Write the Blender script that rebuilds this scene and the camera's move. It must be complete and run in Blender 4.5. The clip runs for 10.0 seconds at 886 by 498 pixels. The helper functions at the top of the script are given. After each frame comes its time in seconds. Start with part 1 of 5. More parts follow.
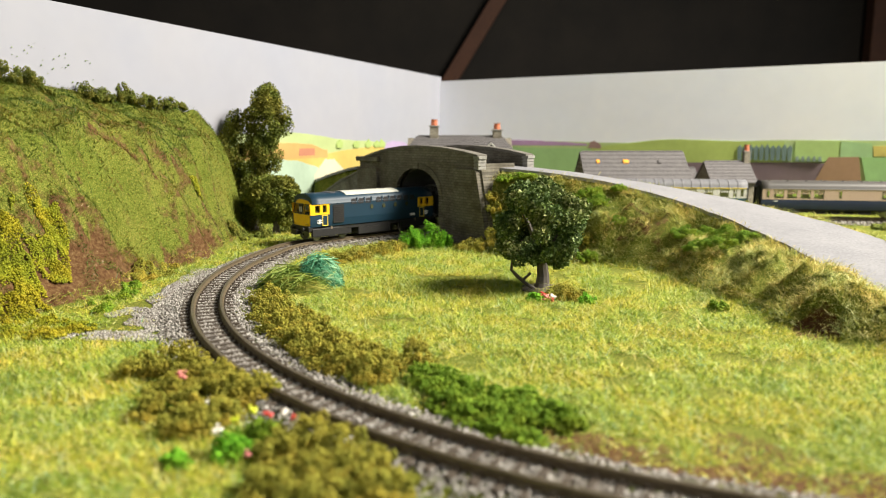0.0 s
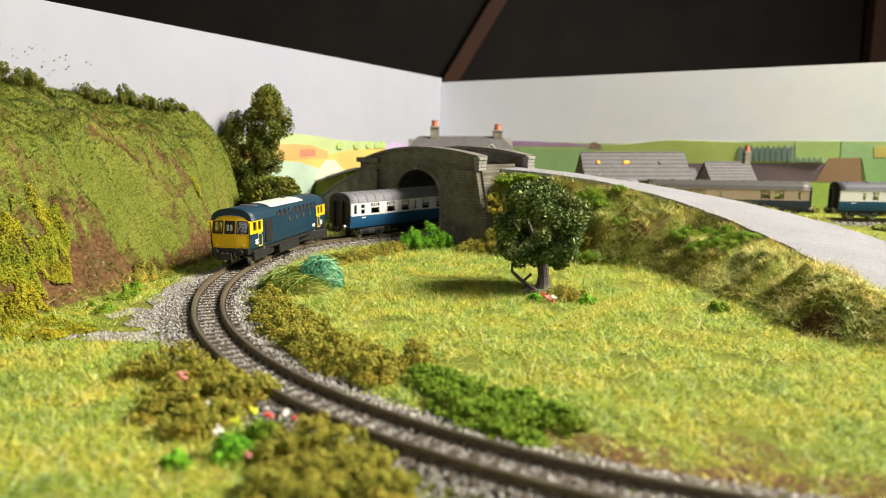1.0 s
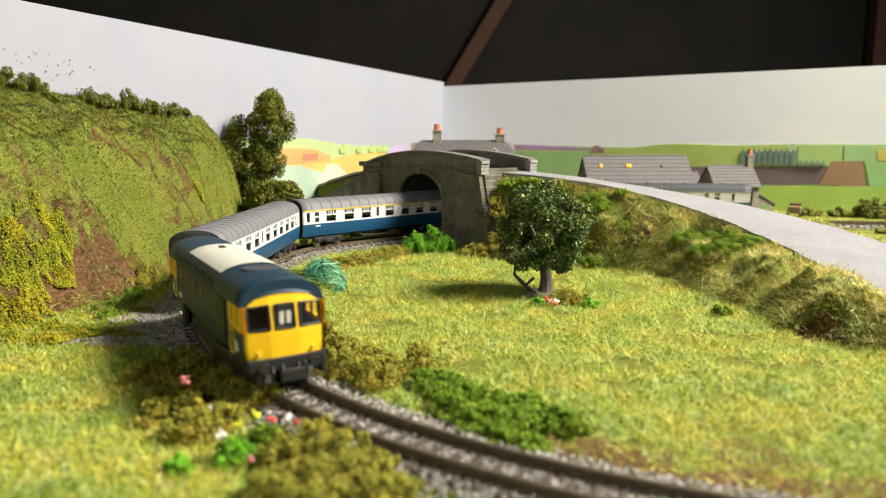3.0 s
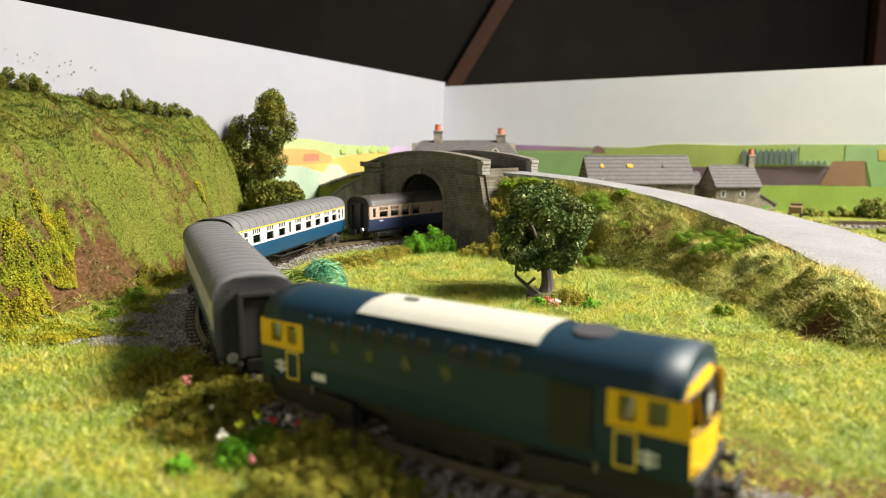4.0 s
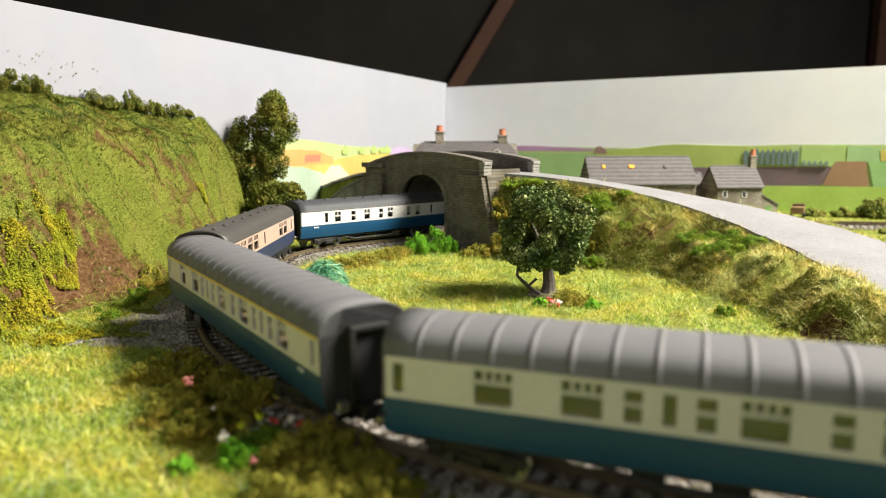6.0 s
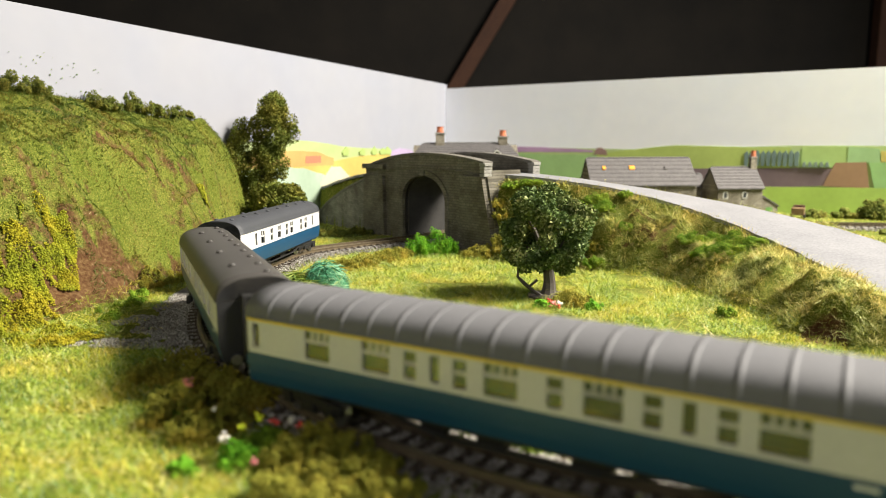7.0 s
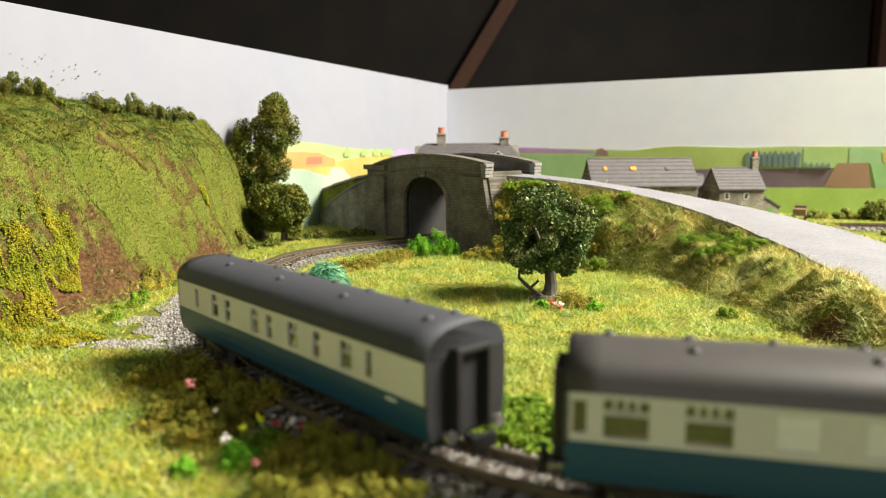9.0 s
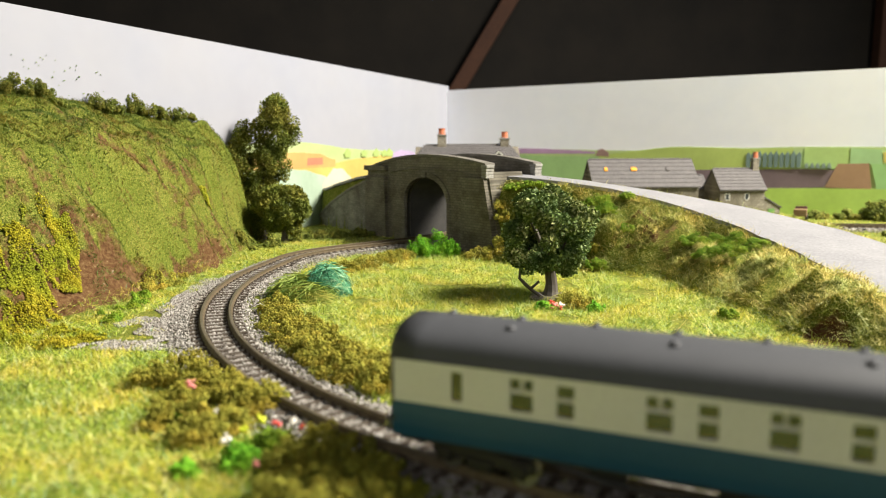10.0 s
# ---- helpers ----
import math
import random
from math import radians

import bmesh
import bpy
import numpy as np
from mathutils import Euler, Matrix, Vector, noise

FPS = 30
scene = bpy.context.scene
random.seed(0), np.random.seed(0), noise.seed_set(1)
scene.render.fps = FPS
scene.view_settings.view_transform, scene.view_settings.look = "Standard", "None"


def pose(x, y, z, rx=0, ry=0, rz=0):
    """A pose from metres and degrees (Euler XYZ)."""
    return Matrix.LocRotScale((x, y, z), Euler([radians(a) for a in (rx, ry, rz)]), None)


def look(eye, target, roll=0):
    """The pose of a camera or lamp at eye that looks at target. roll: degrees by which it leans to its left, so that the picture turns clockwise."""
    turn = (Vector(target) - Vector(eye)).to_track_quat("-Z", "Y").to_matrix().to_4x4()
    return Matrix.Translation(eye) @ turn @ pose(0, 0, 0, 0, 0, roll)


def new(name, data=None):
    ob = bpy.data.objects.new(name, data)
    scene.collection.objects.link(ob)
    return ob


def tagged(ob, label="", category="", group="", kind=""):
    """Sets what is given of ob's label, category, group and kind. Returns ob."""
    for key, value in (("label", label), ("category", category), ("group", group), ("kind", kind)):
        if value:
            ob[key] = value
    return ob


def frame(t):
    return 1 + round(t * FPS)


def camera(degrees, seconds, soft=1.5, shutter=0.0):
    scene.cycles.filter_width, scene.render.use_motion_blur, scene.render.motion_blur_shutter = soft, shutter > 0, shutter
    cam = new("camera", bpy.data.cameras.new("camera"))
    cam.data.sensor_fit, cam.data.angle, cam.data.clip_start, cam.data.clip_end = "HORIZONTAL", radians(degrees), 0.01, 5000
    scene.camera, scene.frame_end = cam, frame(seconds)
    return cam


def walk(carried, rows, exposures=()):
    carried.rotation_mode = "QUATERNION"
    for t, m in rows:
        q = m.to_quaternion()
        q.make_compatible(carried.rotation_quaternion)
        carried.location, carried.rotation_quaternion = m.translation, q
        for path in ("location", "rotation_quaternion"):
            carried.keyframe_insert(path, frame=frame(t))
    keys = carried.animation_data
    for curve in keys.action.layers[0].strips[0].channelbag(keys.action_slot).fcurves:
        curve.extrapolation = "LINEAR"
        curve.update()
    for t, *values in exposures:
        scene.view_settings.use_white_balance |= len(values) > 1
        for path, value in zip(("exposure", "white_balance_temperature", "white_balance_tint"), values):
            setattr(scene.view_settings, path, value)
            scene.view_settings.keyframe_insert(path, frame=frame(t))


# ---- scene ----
cam = camera(65.45, 10.0, soft=0.85)
cam.data.dof.use_dof = True
cam.data.dof.focus_distance = 0.335
cam.data.dof.aperture_fstop = 13.0

EYE = (0.0, 0.0, 0.070)
# seconds, drift to the left and up in thousandths of a radian
DRIFT = [(0, 0, 0), (0.5, 0.4, 0.8), (1, 0.8, 1.4), (1.5, 1.1, 2.2), (2, 2.4, 4.1), (2.5, 3.5, 6.1),
         (4, 6.1, 7.3), (4.5, 6.5, 7.4), (5, 7.4, 7.6), (5.5, 8.0, 7.8), (7, 9.0, 10.1), (7.5, 9.4, 10.5),
         (8, 10.0, 10.9), (8.5, 10.4, 11.1), (9, 10.9, 11.5), (9.5, 11.5, 11.9), (10, 11.7, 12.5)]


def aim(yaw, tilt):
    a, b = -yaw / 1000.0, radians(-9.13) + tilt / 1000.0
    target = (EYE[0] + math.sin(a), EYE[1] + math.cos(a), EYE[2] + math.tan(b))
    return look(EYE, target, -0.33 * yaw / 11.7)


walk(cam, [(t, aim(a, b)) for t, a, b in DRIFT], [(0, 0.0), (2.5, 0.0), (4.0, 0.05), (5.5, 0.12), (10, 0.12)])

# ---- light: a daylit window, the loft's soft daylight and an added fill lamp ----
world = bpy.data.worlds.new("loft_daylight")
scene.world = world
world.use_nodes = True
world.node_tree.nodes["Background"].inputs[0].default_value = (0.90, 0.95, 1.0, 1)
world.node_tree.nodes["Background"].inputs[1].default_value = 0.30


def area_lamp(name, eye, target, sx, sy, watts, colour):
    data = bpy.data.lights.new(name, "AREA")
    data.shape, data.size, data.size_y = "RECTANGLE", sx, sy
    data.energy, data.color = watts, colour
    ob = new(name, data)
    ob.matrix_world = look(eye, target)
    return ob


area_lamp("skylight", (0.88, 0.25, 0.86), (0.0, 0.30, 0.0), 0.42, 0.32, 52.0, (1.0, 0.93, 0.81))
# added fill from behind the camera, lifts the right board and shaded train sides
area_lamp("fill_lamp", (-0.3, -1.9, 1.1), (0.1, 0.6, 0.1), 1.6, 1.0, 13.0, (1.0, 0.98, 0.96))


# ---- materials ----
def ramp(nt, fac, stops):
    r = nt.nodes.new("ShaderNodeValToRGB")
    while len(r.color_ramp.elements) < len(stops):
        r.color_ramp.elements.new(0.5)
    for e, (p, c) in zip(r.color_ramp.elements, stops):
        e.position, e.color = p, (*c, 1)
    nt.links.new(fac, r.inputs[0])
    return r.outputs[0]


def tex(nt, scale, detail=4.0, rough=0.6, source="Object"):
    co = nt.nodes.new("ShaderNodeTexCoord")
    n = nt.nodes.new("ShaderNodeTexNoise")
    n.inputs["Scale"].default_value, n.inputs["Detail"].default_value = scale, detail
    n.inputs["Roughness"].default_value = rough
    nt.links.new(co.outputs[source], n.inputs["Vector"])
    return n.outputs["Fac"]


def mixer(nt, fac, a, b, mode="MIX"):
    m = nt.nodes.new("ShaderNodeMix")
    m.data_type, m.blend_type = "RGBA", mode
    for sock, v in ((m.inputs[0], fac), (m.inputs[6], a), (m.inputs[7], b)):
        if isinstance(v, bpy.types.NodeSocket):
            nt.links.new(v, sock)
        else:
            sock.default_value = v if isinstance(v, float) else (*v, 1)
    return m.outputs[2]


def blank(name, rough=0.8, metal=0.0, spec=0.4):
    m = bpy.data.materials.new(name)
    m.use_nodes = True
    b = m.node_tree.nodes["Principled BSDF"]
    b.inputs["Roughness"].default_value, b.inputs["Metallic"].default_value = rough, metal
    b.inputs["Specular IOR Level"].default_value = spec
    return m, m.node_tree, b


def bump(nt, b, fac, strength=0.3, dist=0.0005):
    n = nt.nodes.new("ShaderNodeBump")
    n.inputs["Strength"].default_value, n.inputs["Distance"].default_value = strength, dist
    nt.links.new(fac, n.inputs["Height"])
    nt.links.new(n.outputs[0], b.inputs["Normal"])


def mottled(name, lo, hi, scale=400.0, rough=0.8, metal=0.0, spec=0.4, relief=0.2, depth=0.0004, fine=2600.0):
    """Two scales of variation between two colours, with fine relief."""
    m, nt, b = blank(name, rough, metal, spec)
    a = ramp(nt, tex(nt, scale), [(0.3, lo), (0.7, hi)])
    f = tex(nt, fine, 2.0)
    c = mixer(nt, 0.35 if "board" not in name and "paint_" not in name else 0.06, a, ramp(nt, f, [(0.3, tuple(v * 0.6 for v in lo)), (0.7, tuple(min(1, v * 1.25) for v in hi))]))
    nt.links.new(c, b.inputs["Base Color"])
    if relief:
        bump(nt, b, f, relief, depth)
    return m


def leafy(name, stops, rough=0.75, scale=60.0, through_leaf=0.12, shades=((0.60, 0.74, 0.70), (0.84, 0.96, 0.9), (1.0, 0.97, 0.85), (1.12, 0.98, 0.84))):
    """Foliage: each leaf or crumb has its own shade, on a drift of shades over the whole; leaves pass some light."""
    m, nt, b = blank(name, rough, 0.0, 0.25)
    g = nt.nodes.new("ShaderNodeNewGeometry")
    own = ramp(nt, g.outputs["Random Per Island"], stops)
    drift = ramp(nt, tex(nt, scale, 4.0), list(zip((0.34, 0.45, 0.55, 0.68), shades)))
    colour = mixer(nt, 1.0, own, drift, "MULTIPLY")
    nt.links.new(colour, b.inputs["Base Color"])
    if through_leaf:
        thin = nt.nodes.new("ShaderNodeBsdfTranslucent")
        nt.links.new(colour, thin.inputs["Color"])
        mix = nt.nodes.new("ShaderNodeMixShader")
        mix.inputs[0].default_value = through_leaf
        nt.links.new(b.outputs[0], mix.inputs[1])
        nt.links.new(thin.outputs[0], mix.inputs[2])
        nt.links.new(mix.outputs[0], nt.nodes["Material Output"].inputs["Surface"])
    return m


M = {}
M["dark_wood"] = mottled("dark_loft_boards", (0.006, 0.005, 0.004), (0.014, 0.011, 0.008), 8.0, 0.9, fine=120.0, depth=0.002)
M["beam"] = mottled("stained_rafter_wood", (0.04, 0.016, 0.009), (0.075, 0.03, 0.015), 14.0, 0.8, fine=160.0, depth=0.001)
# One sky paint: left copy darkened, right copy lightened, to even out the light.
M["board_left"] = mottled("light_dimmed_sky_board", (0.275, 0.288, 0.348), (0.305, 0.307, 0.344), 8.0, 0.85, relief=0.03, fine=40.0)
M["board_right"] = mottled("shade_lifted_sky_board", (0.76, 0.79, 0.90), (0.82, 0.82, 0.88), 8.0, 0.75, relief=0.03, fine=40.0)
M["rail"] = mottled("weathered_rail_sides", (0.10, 0.078, 0.048), (0.18, 0.14, 0.085), 300.0, 0.55, 0.2)
M["rail_top"] = mottled("worn_rail_head", (0.20, 0.17, 0.12), (0.32, 0.27, 0.19), 300.0, 0.4, 0.8)
M["sleeper"] = mottled("dark_brown_sleeper", (0.035, 0.026, 0.018), (0.075, 0.058, 0.042), 300.0, 0.8)
M["road"] = mottled("grey_card_road", (0.185, 0.185, 0.20), (0.24, 0.24, 0.252), 50.0, 0.85, fine=900.0, depth=0.0002)
M["stone"] = mottled("dark_grey_stone", (0.10, 0.095, 0.08), (0.19, 0.175, 0.15), 120.0, 0.9, depth=0.0006, fine=900.0)
M["stone_pale"] = mottled("pale_worn_stone", (0.18, 0.175, 0.16), (0.32, 0.31, 0.28), 120.0, 0.9, depth=0.0006, fine=900.0)
# bridge stone made darker: the shade inside the arch is put into its colour
M["arch_shade"] = mottled("shade_darkened_arch_lining", (0.030, 0.029, 0.028), (0.055, 0.052, 0.048), 120.0, 0.95)
M["slate"] = mottled("grey_slate_roof", (0.085, 0.080, 0.082), (0.135, 0.126, 0.125), 160.0, 0.8, fine=900.0)
M["clay"] = mottled("orange_clay_pot", (0.42, 0.12, 0.06), (0.55, 0.18, 0.09), 300.0, 0.8)
M["loco_blue"] = mottled("satin_rail_blue", (0.0058, 0.0266, 0.0475), (0.0072, 0.0324, 0.0562), 40.0, 0.50, relief=0.0)
M["coach_blue"] = mottled("satin_coach_blue", (0.008, 0.055, 0.125), (0.011, 0.066, 0.142), 40.0, 0.4, relief=0.0)
M["cream"] = mottled("pale_grey_coach_panel", (0.58, 0.57, 0.56), (0.64, 0.63, 0.62), 40.0, 0.42, relief=0.0)
M["beige"] = mottled("pinkish_beige_coach_panel", (0.42, 0.31, 0.25), (0.47, 0.35, 0.28), 40.0, 0.45, relief=0.0)
M["navy"] = mottled("dark_navy_coach_panel", (0.02, 0.03, 0.07), (0.028, 0.04, 0.09), 40.0, 0.45, relief=0.0)
M["yellow"] = mottled("warning_yellow_paint", (0.80, 0.47, 0.010), (0.85, 0.51, 0.014), 40.0, 0.4, relief=0.0)
M["stripe"] = mottled("yellow_stripe_paint", (0.75, 0.55, 0.06), (0.8, 0.6, 0.08), 40.0, 0.45, relief=0.0)
M["roof_grey"] = mottled("satin_grey_roof", (0.135, 0.135, 0.145), (0.17, 0.17, 0.18), 60.0, 0.62, relief=0.05)
M["roof_dark"] = mottled("satin_dark_grey_roof", (0.044, 0.047, 0.054), (0.060, 0.063, 0.072), 60.0, 0.62, relief=0.05)
M["roof_brown"] = mottled("dull_brown_grey_roof", (0.052, 0.048, 0.045), (0.072, 0.067, 0.062), 60.0, 0.5, relief=0.05)
M["loco_roof"] = mottled("cream_roof_panel", (0.46, 0.46, 0.40), (0.56, 0.56, 0.49), 60.0, 0.6, relief=0.05)
M["black"] = mottled("black_underframe_plastic", (0.010, 0.010, 0.010), (0.022, 0.021, 0.02), 200.0, 0.55, relief=0.1)
M["end_black"] = mottled("matt_black_coach_end", (0.018, 0.018, 0.02), (0.03, 0.03, 0.032), 90.0, 0.6, relief=0.05)
M["steel"] = mottled("bright_wheel_steel", (0.35, 0.35, 0.36), (0.5, 0.5, 0.5), 300.0, 0.3, 0.9, relief=0.0)
M["white"] = mottled("white_print", (0.75, 0.75, 0.74), (0.8, 0.8, 0.79), 200.0, 0.5, relief=0.0)
M["inside"] = mottled("brown_coach_interior", (0.16, 0.12, 0.08), (0.22, 0.17, 0.12), 200.0, 0.8, relief=0.0)
M["pane_dull"] = mottled("dull_olive_pane", (0.05, 0.055, 0.03), (0.07, 0.075, 0.04), 200.0, 0.25, relief=0.0)
M["red"] = mottled("red_print", (0.5, 0.03, 0.02), (0.6, 0.05, 0.03), 300.0, 0.5, relief=0.0)
M["bark"] = mottled("grey_brown_plastic_bark", (0.05, 0.042, 0.035), (0.10, 0.085, 0.07), 300.0, 0.7, depth=0.0008)
M["soil"] = mottled("bare_earth", (0.14, 0.085, 0.04), (0.26, 0.17, 0.085), 90.0, 0.95)
M["ballast"] = leafy("grey_ballast_stones", [(0.0, (0.15, 0.135, 0.12)), (0.35, (0.27, 0.255, 0.235)), (0.7, (0.38, 0.37, 0.345)), (1.0, (0.50, 0.49, 0.46))], 0.9, 60.0, 0.0, ((0.80, 0.76, 0.72), (0.92, 0.90, 0.88), (1.0, 0.98, 0.96), (1.05, 1.03, 1.0)))
M["grass"] = leafy("dry_green_static_grass", [(0.0, (0.13, 0.22, 0.03)), (0.25, (0.29, 0.38, 0.04)), (0.55, (0.53, 0.53, 0.06)), (0.8, (0.70, 0.63, 0.14)), (0.92, (0.84, 0.77, 0.36)), (1.0, (0.16, 0.38, 0.24))], 0.7, 45.0)
M["hill_grass"] = leafy("green_hill_flock", [(0.0, (0.060, 0.090, 0.010)), (0.4, (0.125, 0.155, 0.020)), (0.7, (0.21, 0.205, 0.030)), (0.88, (0.26, 0.20, 0.070)), (1.0, (0.10, 0.20, 0.075))], 0.75, 38.0, 0.12, ((0.62, 0.88, 0.9), (0.85, 1.02, 0.9), (1.08, 0.98, 0.8), (1.25, 0.92, 0.75)))
M["bank_grass"] = leafy("long_straw_grass", [(0.0, (0.19, 0.20, 0.030)), (0.35, (0.40, 0.38, 0.080)), (0.75, (0.62, 0.54, 0.19)), (0.9, (0.80, 0.72, 0.36)), (1.0, (0.24, 0.34, 0.05))], 0.7)
M["foam_olive"] = leafy("olive_foam_foliage", [(0.0, (0.25, 0.215, 0.028)), (0.6, (0.37, 0.315, 0.042)), (1.0, (0.50, 0.43, 0.070))])
M["foam_green"] = leafy("green_foam_foliage", [(0.0, (0.12, 0.20, 0.010)), (0.6, (0.20, 0.31, 0.020)), (1.0, (0.31, 0.42, 0.034))])
M["foam_bright"] = leafy("bright_green_foam_foliage", [(0.0, (0.10, 0.30, 0.012)), (0.6, (0.18, 0.44, 0.02)), (1.0, (0.30, 0.58, 0.04))])
M["foam_yellow"] = leafy("yellow_green_foam_foliage", [(0.0, (0.19, 0.18, 0.008)), (0.6, (0.32, 0.30, 0.012)), (1.0, (0.45, 0.41, 0.028))])
M["tree_leaf"] = leafy("dark_green_flocked_leaves", [(0.0, (0.045, 0.075, 0.016)), (0.5, (0.10, 0.142, 0.034)), (0.8, (0.20, 0.25, 0.08)), (1.0, (0.42, 0.46, 0.24))])
M["conifer_leaf"] = leafy("olive_green_tree_foliage", [(0.0, (0.095, 0.105, 0.014)), (0.6, (0.175, 0.185, 0.028)), (1.0, (0.28, 0.28, 0.055))])
M["straw"] = leafy("teal_fibres", [(0.0, (0.02, 0.10, 0.05)), (0.35, (0.08, 0.30, 0.17)), (0.7, (0.20, 0.52, 0.34)), (0.9, (0.42, 0.70, 0.52)), (1.0, (0.40, 0.46, 0.12))])
M["yellow_fibre"] = leafy("yellow_green_fibres", [(0.0, (0.10, 0.16, 0.03)), (0.5, (0.22, 0.30, 0.05)), (1.0, (0.46, 0.46, 0.12))])


def glass():
    m, nt, b = blank("clear_window_glazing", 0.08, 0.0, 0.5)
    clear = nt.nodes.new("ShaderNodeBsdfTransparent")
    shine = nt.nodes.new("ShaderNodeBsdfGlossy")
    shine.inputs["Roughness"].default_value = 0.08
    mix = nt.nodes.new("ShaderNodeMixShader")
    mix.inputs[0].default_value = 0.10
    nt.links.new(clear.outputs[0], mix.inputs[1])
    nt.links.new(shine.outputs[0], mix.inputs[2])
    nt.links.new(mix.outputs[0], nt.nodes["Material Output"].inputs["Surface"])
    return m


M["glass"] = glass()


def paint(name, c):
    return mottled(name, tuple(v * 0.86 for v in c), tuple(min(1, v * 1.1) for v in c), 25.0, 0.8, relief=0.05, fine=220.0)


def ground_material():
    m, nt, b = blank("flocked_ground", 0.95, 0.0, 0.15)
    flock = ramp(nt, tex(nt, 1500.0, 3.0), [(0.30, (0.06, 0.085, 0.010)), (0.5, (0.15, 0.17, 0.025)), (0.68, (0.33, 0.30, 0.07))])
    drift = ramp(nt, tex(nt, 26.0, 4.0), [(0.35, (0.75, 0.85, 0.7)), (0.65, (1.0, 1.0, 1.0))])
    grass = mixer(nt, 1.0, flock, drift, "MULTIPLY")
    soil = ramp(nt, tex(nt, 500.0, 4.0), [(0.3, (0.065, 0.028, 0.012)), (0.5, (0.11, 0.058, 0.024)), (0.68, (0.17, 0.105, 0.045)), (0.80, (0.70, 0.62, 0.52))])
    at = nt.nodes.new("ShaderNodeAttribute")
    at.attribute_name = "soil"
    edge = nt.nodes.new("ShaderNodeMath")
    edge.operation = "ADD"
    nt.links.new(at.outputs["Fac"], edge.inputs[0])
    nt.links.new(tex(nt, 170.0, 8.0, 0.78), edge.inputs[1])
    cut = ramp(nt, edge.outputs[0], [(0.72, (0, 0, 0)), (0.90, (1, 1, 1))])
    nt.links.new(mixer(nt, cut, grass, soil), b.inputs["Base Color"])
    bump(nt, b, tex(nt, 1300.0, 4.0), 0.6, 0.0012)
    return m


M["ground"] = ground_material()


# ---- mesh helpers ----
def mesh_of(name, verts, faces, mat=None, smooth=False):
    me = bpy.data.meshes.new(name)
    me.from_pydata([tuple(v) for v in verts], [], [tuple(f) for f in faces])
    if mat is not None:
        me.materials.append(mat)
    if smooth:
        me.polygons.foreach_set("use_smooth", [True] * len(me.polygons))
    me.update()
    return me


def big_mesh(name, verts, faces, mat):
    """Many alike small faces, from arrays: verts (n, 3), faces (m, k)."""
    me = bpy.data.meshes.new(name)
    k = faces.shape[1]
    me.vertices.add(len(verts))
    me.vertices.foreach_set("co", np.asarray(verts, np.float32).ravel())
    me.loops.add(faces.size)
    me.loops.foreach_set("vertex_index", faces.astype(np.int32).ravel())
    me.polygons.add(len(faces))
    me.polygons.foreach_set("loop_start", np.arange(0, faces.size, k, dtype=np.int32))
    me.update(calc_edges=True)
    me.materials.append(mat)
    return me


def part(name, bm, material, parent, label=""):
    me = bpy.data.meshes.new(name)
    bm.to_mesh(me)
    bm.free()
    me.materials.append(material)
    return hung(name, me, parent, label)


def hung(name, me, parent, label=""):
    ob = new(name, me)
    ob.parent = parent
    if label:
        tagged(ob, label)
    return ob


def thing(name, label, category, group="", kind="", at=None):
    ob = tagged(new(name), label, category, group, kind)
    if at is not None:
        ob.matrix_world = at
    return ob


def box_into(bm, x0, x1, y0, y1, z0, z1, bevel=0.0):
    vs = [bm.verts.new((x, y, z)) for x in (x0, x1) for y in (y0, y1) for z in (z0, z1)]
    fs = [bm.faces.new([vs[i] for i in q]) for q in ((0, 1, 3, 2), (4, 6, 7, 5), (0, 4, 5, 1), (2, 3, 7, 6), (0, 2, 6, 4), (1, 5, 7, 3))]
    if bevel:
        es = {e for f in fs for e in f.edges}
        bmesh.ops.bevel(bm, geom=list(es), offset=bevel, segments=2, affect="EDGES", profile=0.5)


def boxed(x0, x1, y0, y1, z0, z1, bevel=0.0):
    bm = bmesh.new()
    box_into(bm, x0, x1, y0, y1, z0, z1, bevel)
    return bm


def tube_into(bm, pts, radii, n=8):
    """A tapered round bar through points."""
    rings = []
    pts = [Vector(p) for p in pts]
    for i, p in enumerate(pts):
        d = (pts[min(i + 1, len(pts) - 1)] - pts[max(i - 1, 0)]).normalized()
        side = d.cross(Vector((0.31, 0.87, 0.39))).normalized()
        up = d.cross(side)
        rings.append([bm.verts.new(p + (side * math.cos(a) + up * math.sin(a)) * radii[i]) for a in [2 * math.pi * k / n for k in range(n)]])
    for a, b in zip(rings, rings[1:]):
        for k in range(n):
            bm.faces.new((a[k], a[(k + 1) % n], b[(k + 1) % n], b[k]))
    bm.faces.new(rings[0][::-1])
    bm.faces.new(rings[-1])


def prism(outline, axis, a, b):
    """An outline (u, v) drawn out from a to b along axis 'x', 'y' or 'z'."""
    bm = bmesh.new()
    put = {"x": lambda u, v, w: (w, u, v), "y": lambda u, v, w: (u, w, v), "z": lambda u, v, w: (u, v, w)}[axis]
    lo = [bm.verts.new(put(u, v, a)) for u, v in outline]
    hi = [bm.verts.new(put(u, v, b)) for u, v in outline]
    n = len(outline)
    bm.faces.new(lo)
    bm.faces.new(hi[::-1])
    for i in range(n):
        bm.faces.new((lo[i], hi[i], hi[(i + 1) % n], lo[(i + 1) % n]))
    bmesh.ops.recalc_face_normals(bm, faces=bm.faces)
    return bm


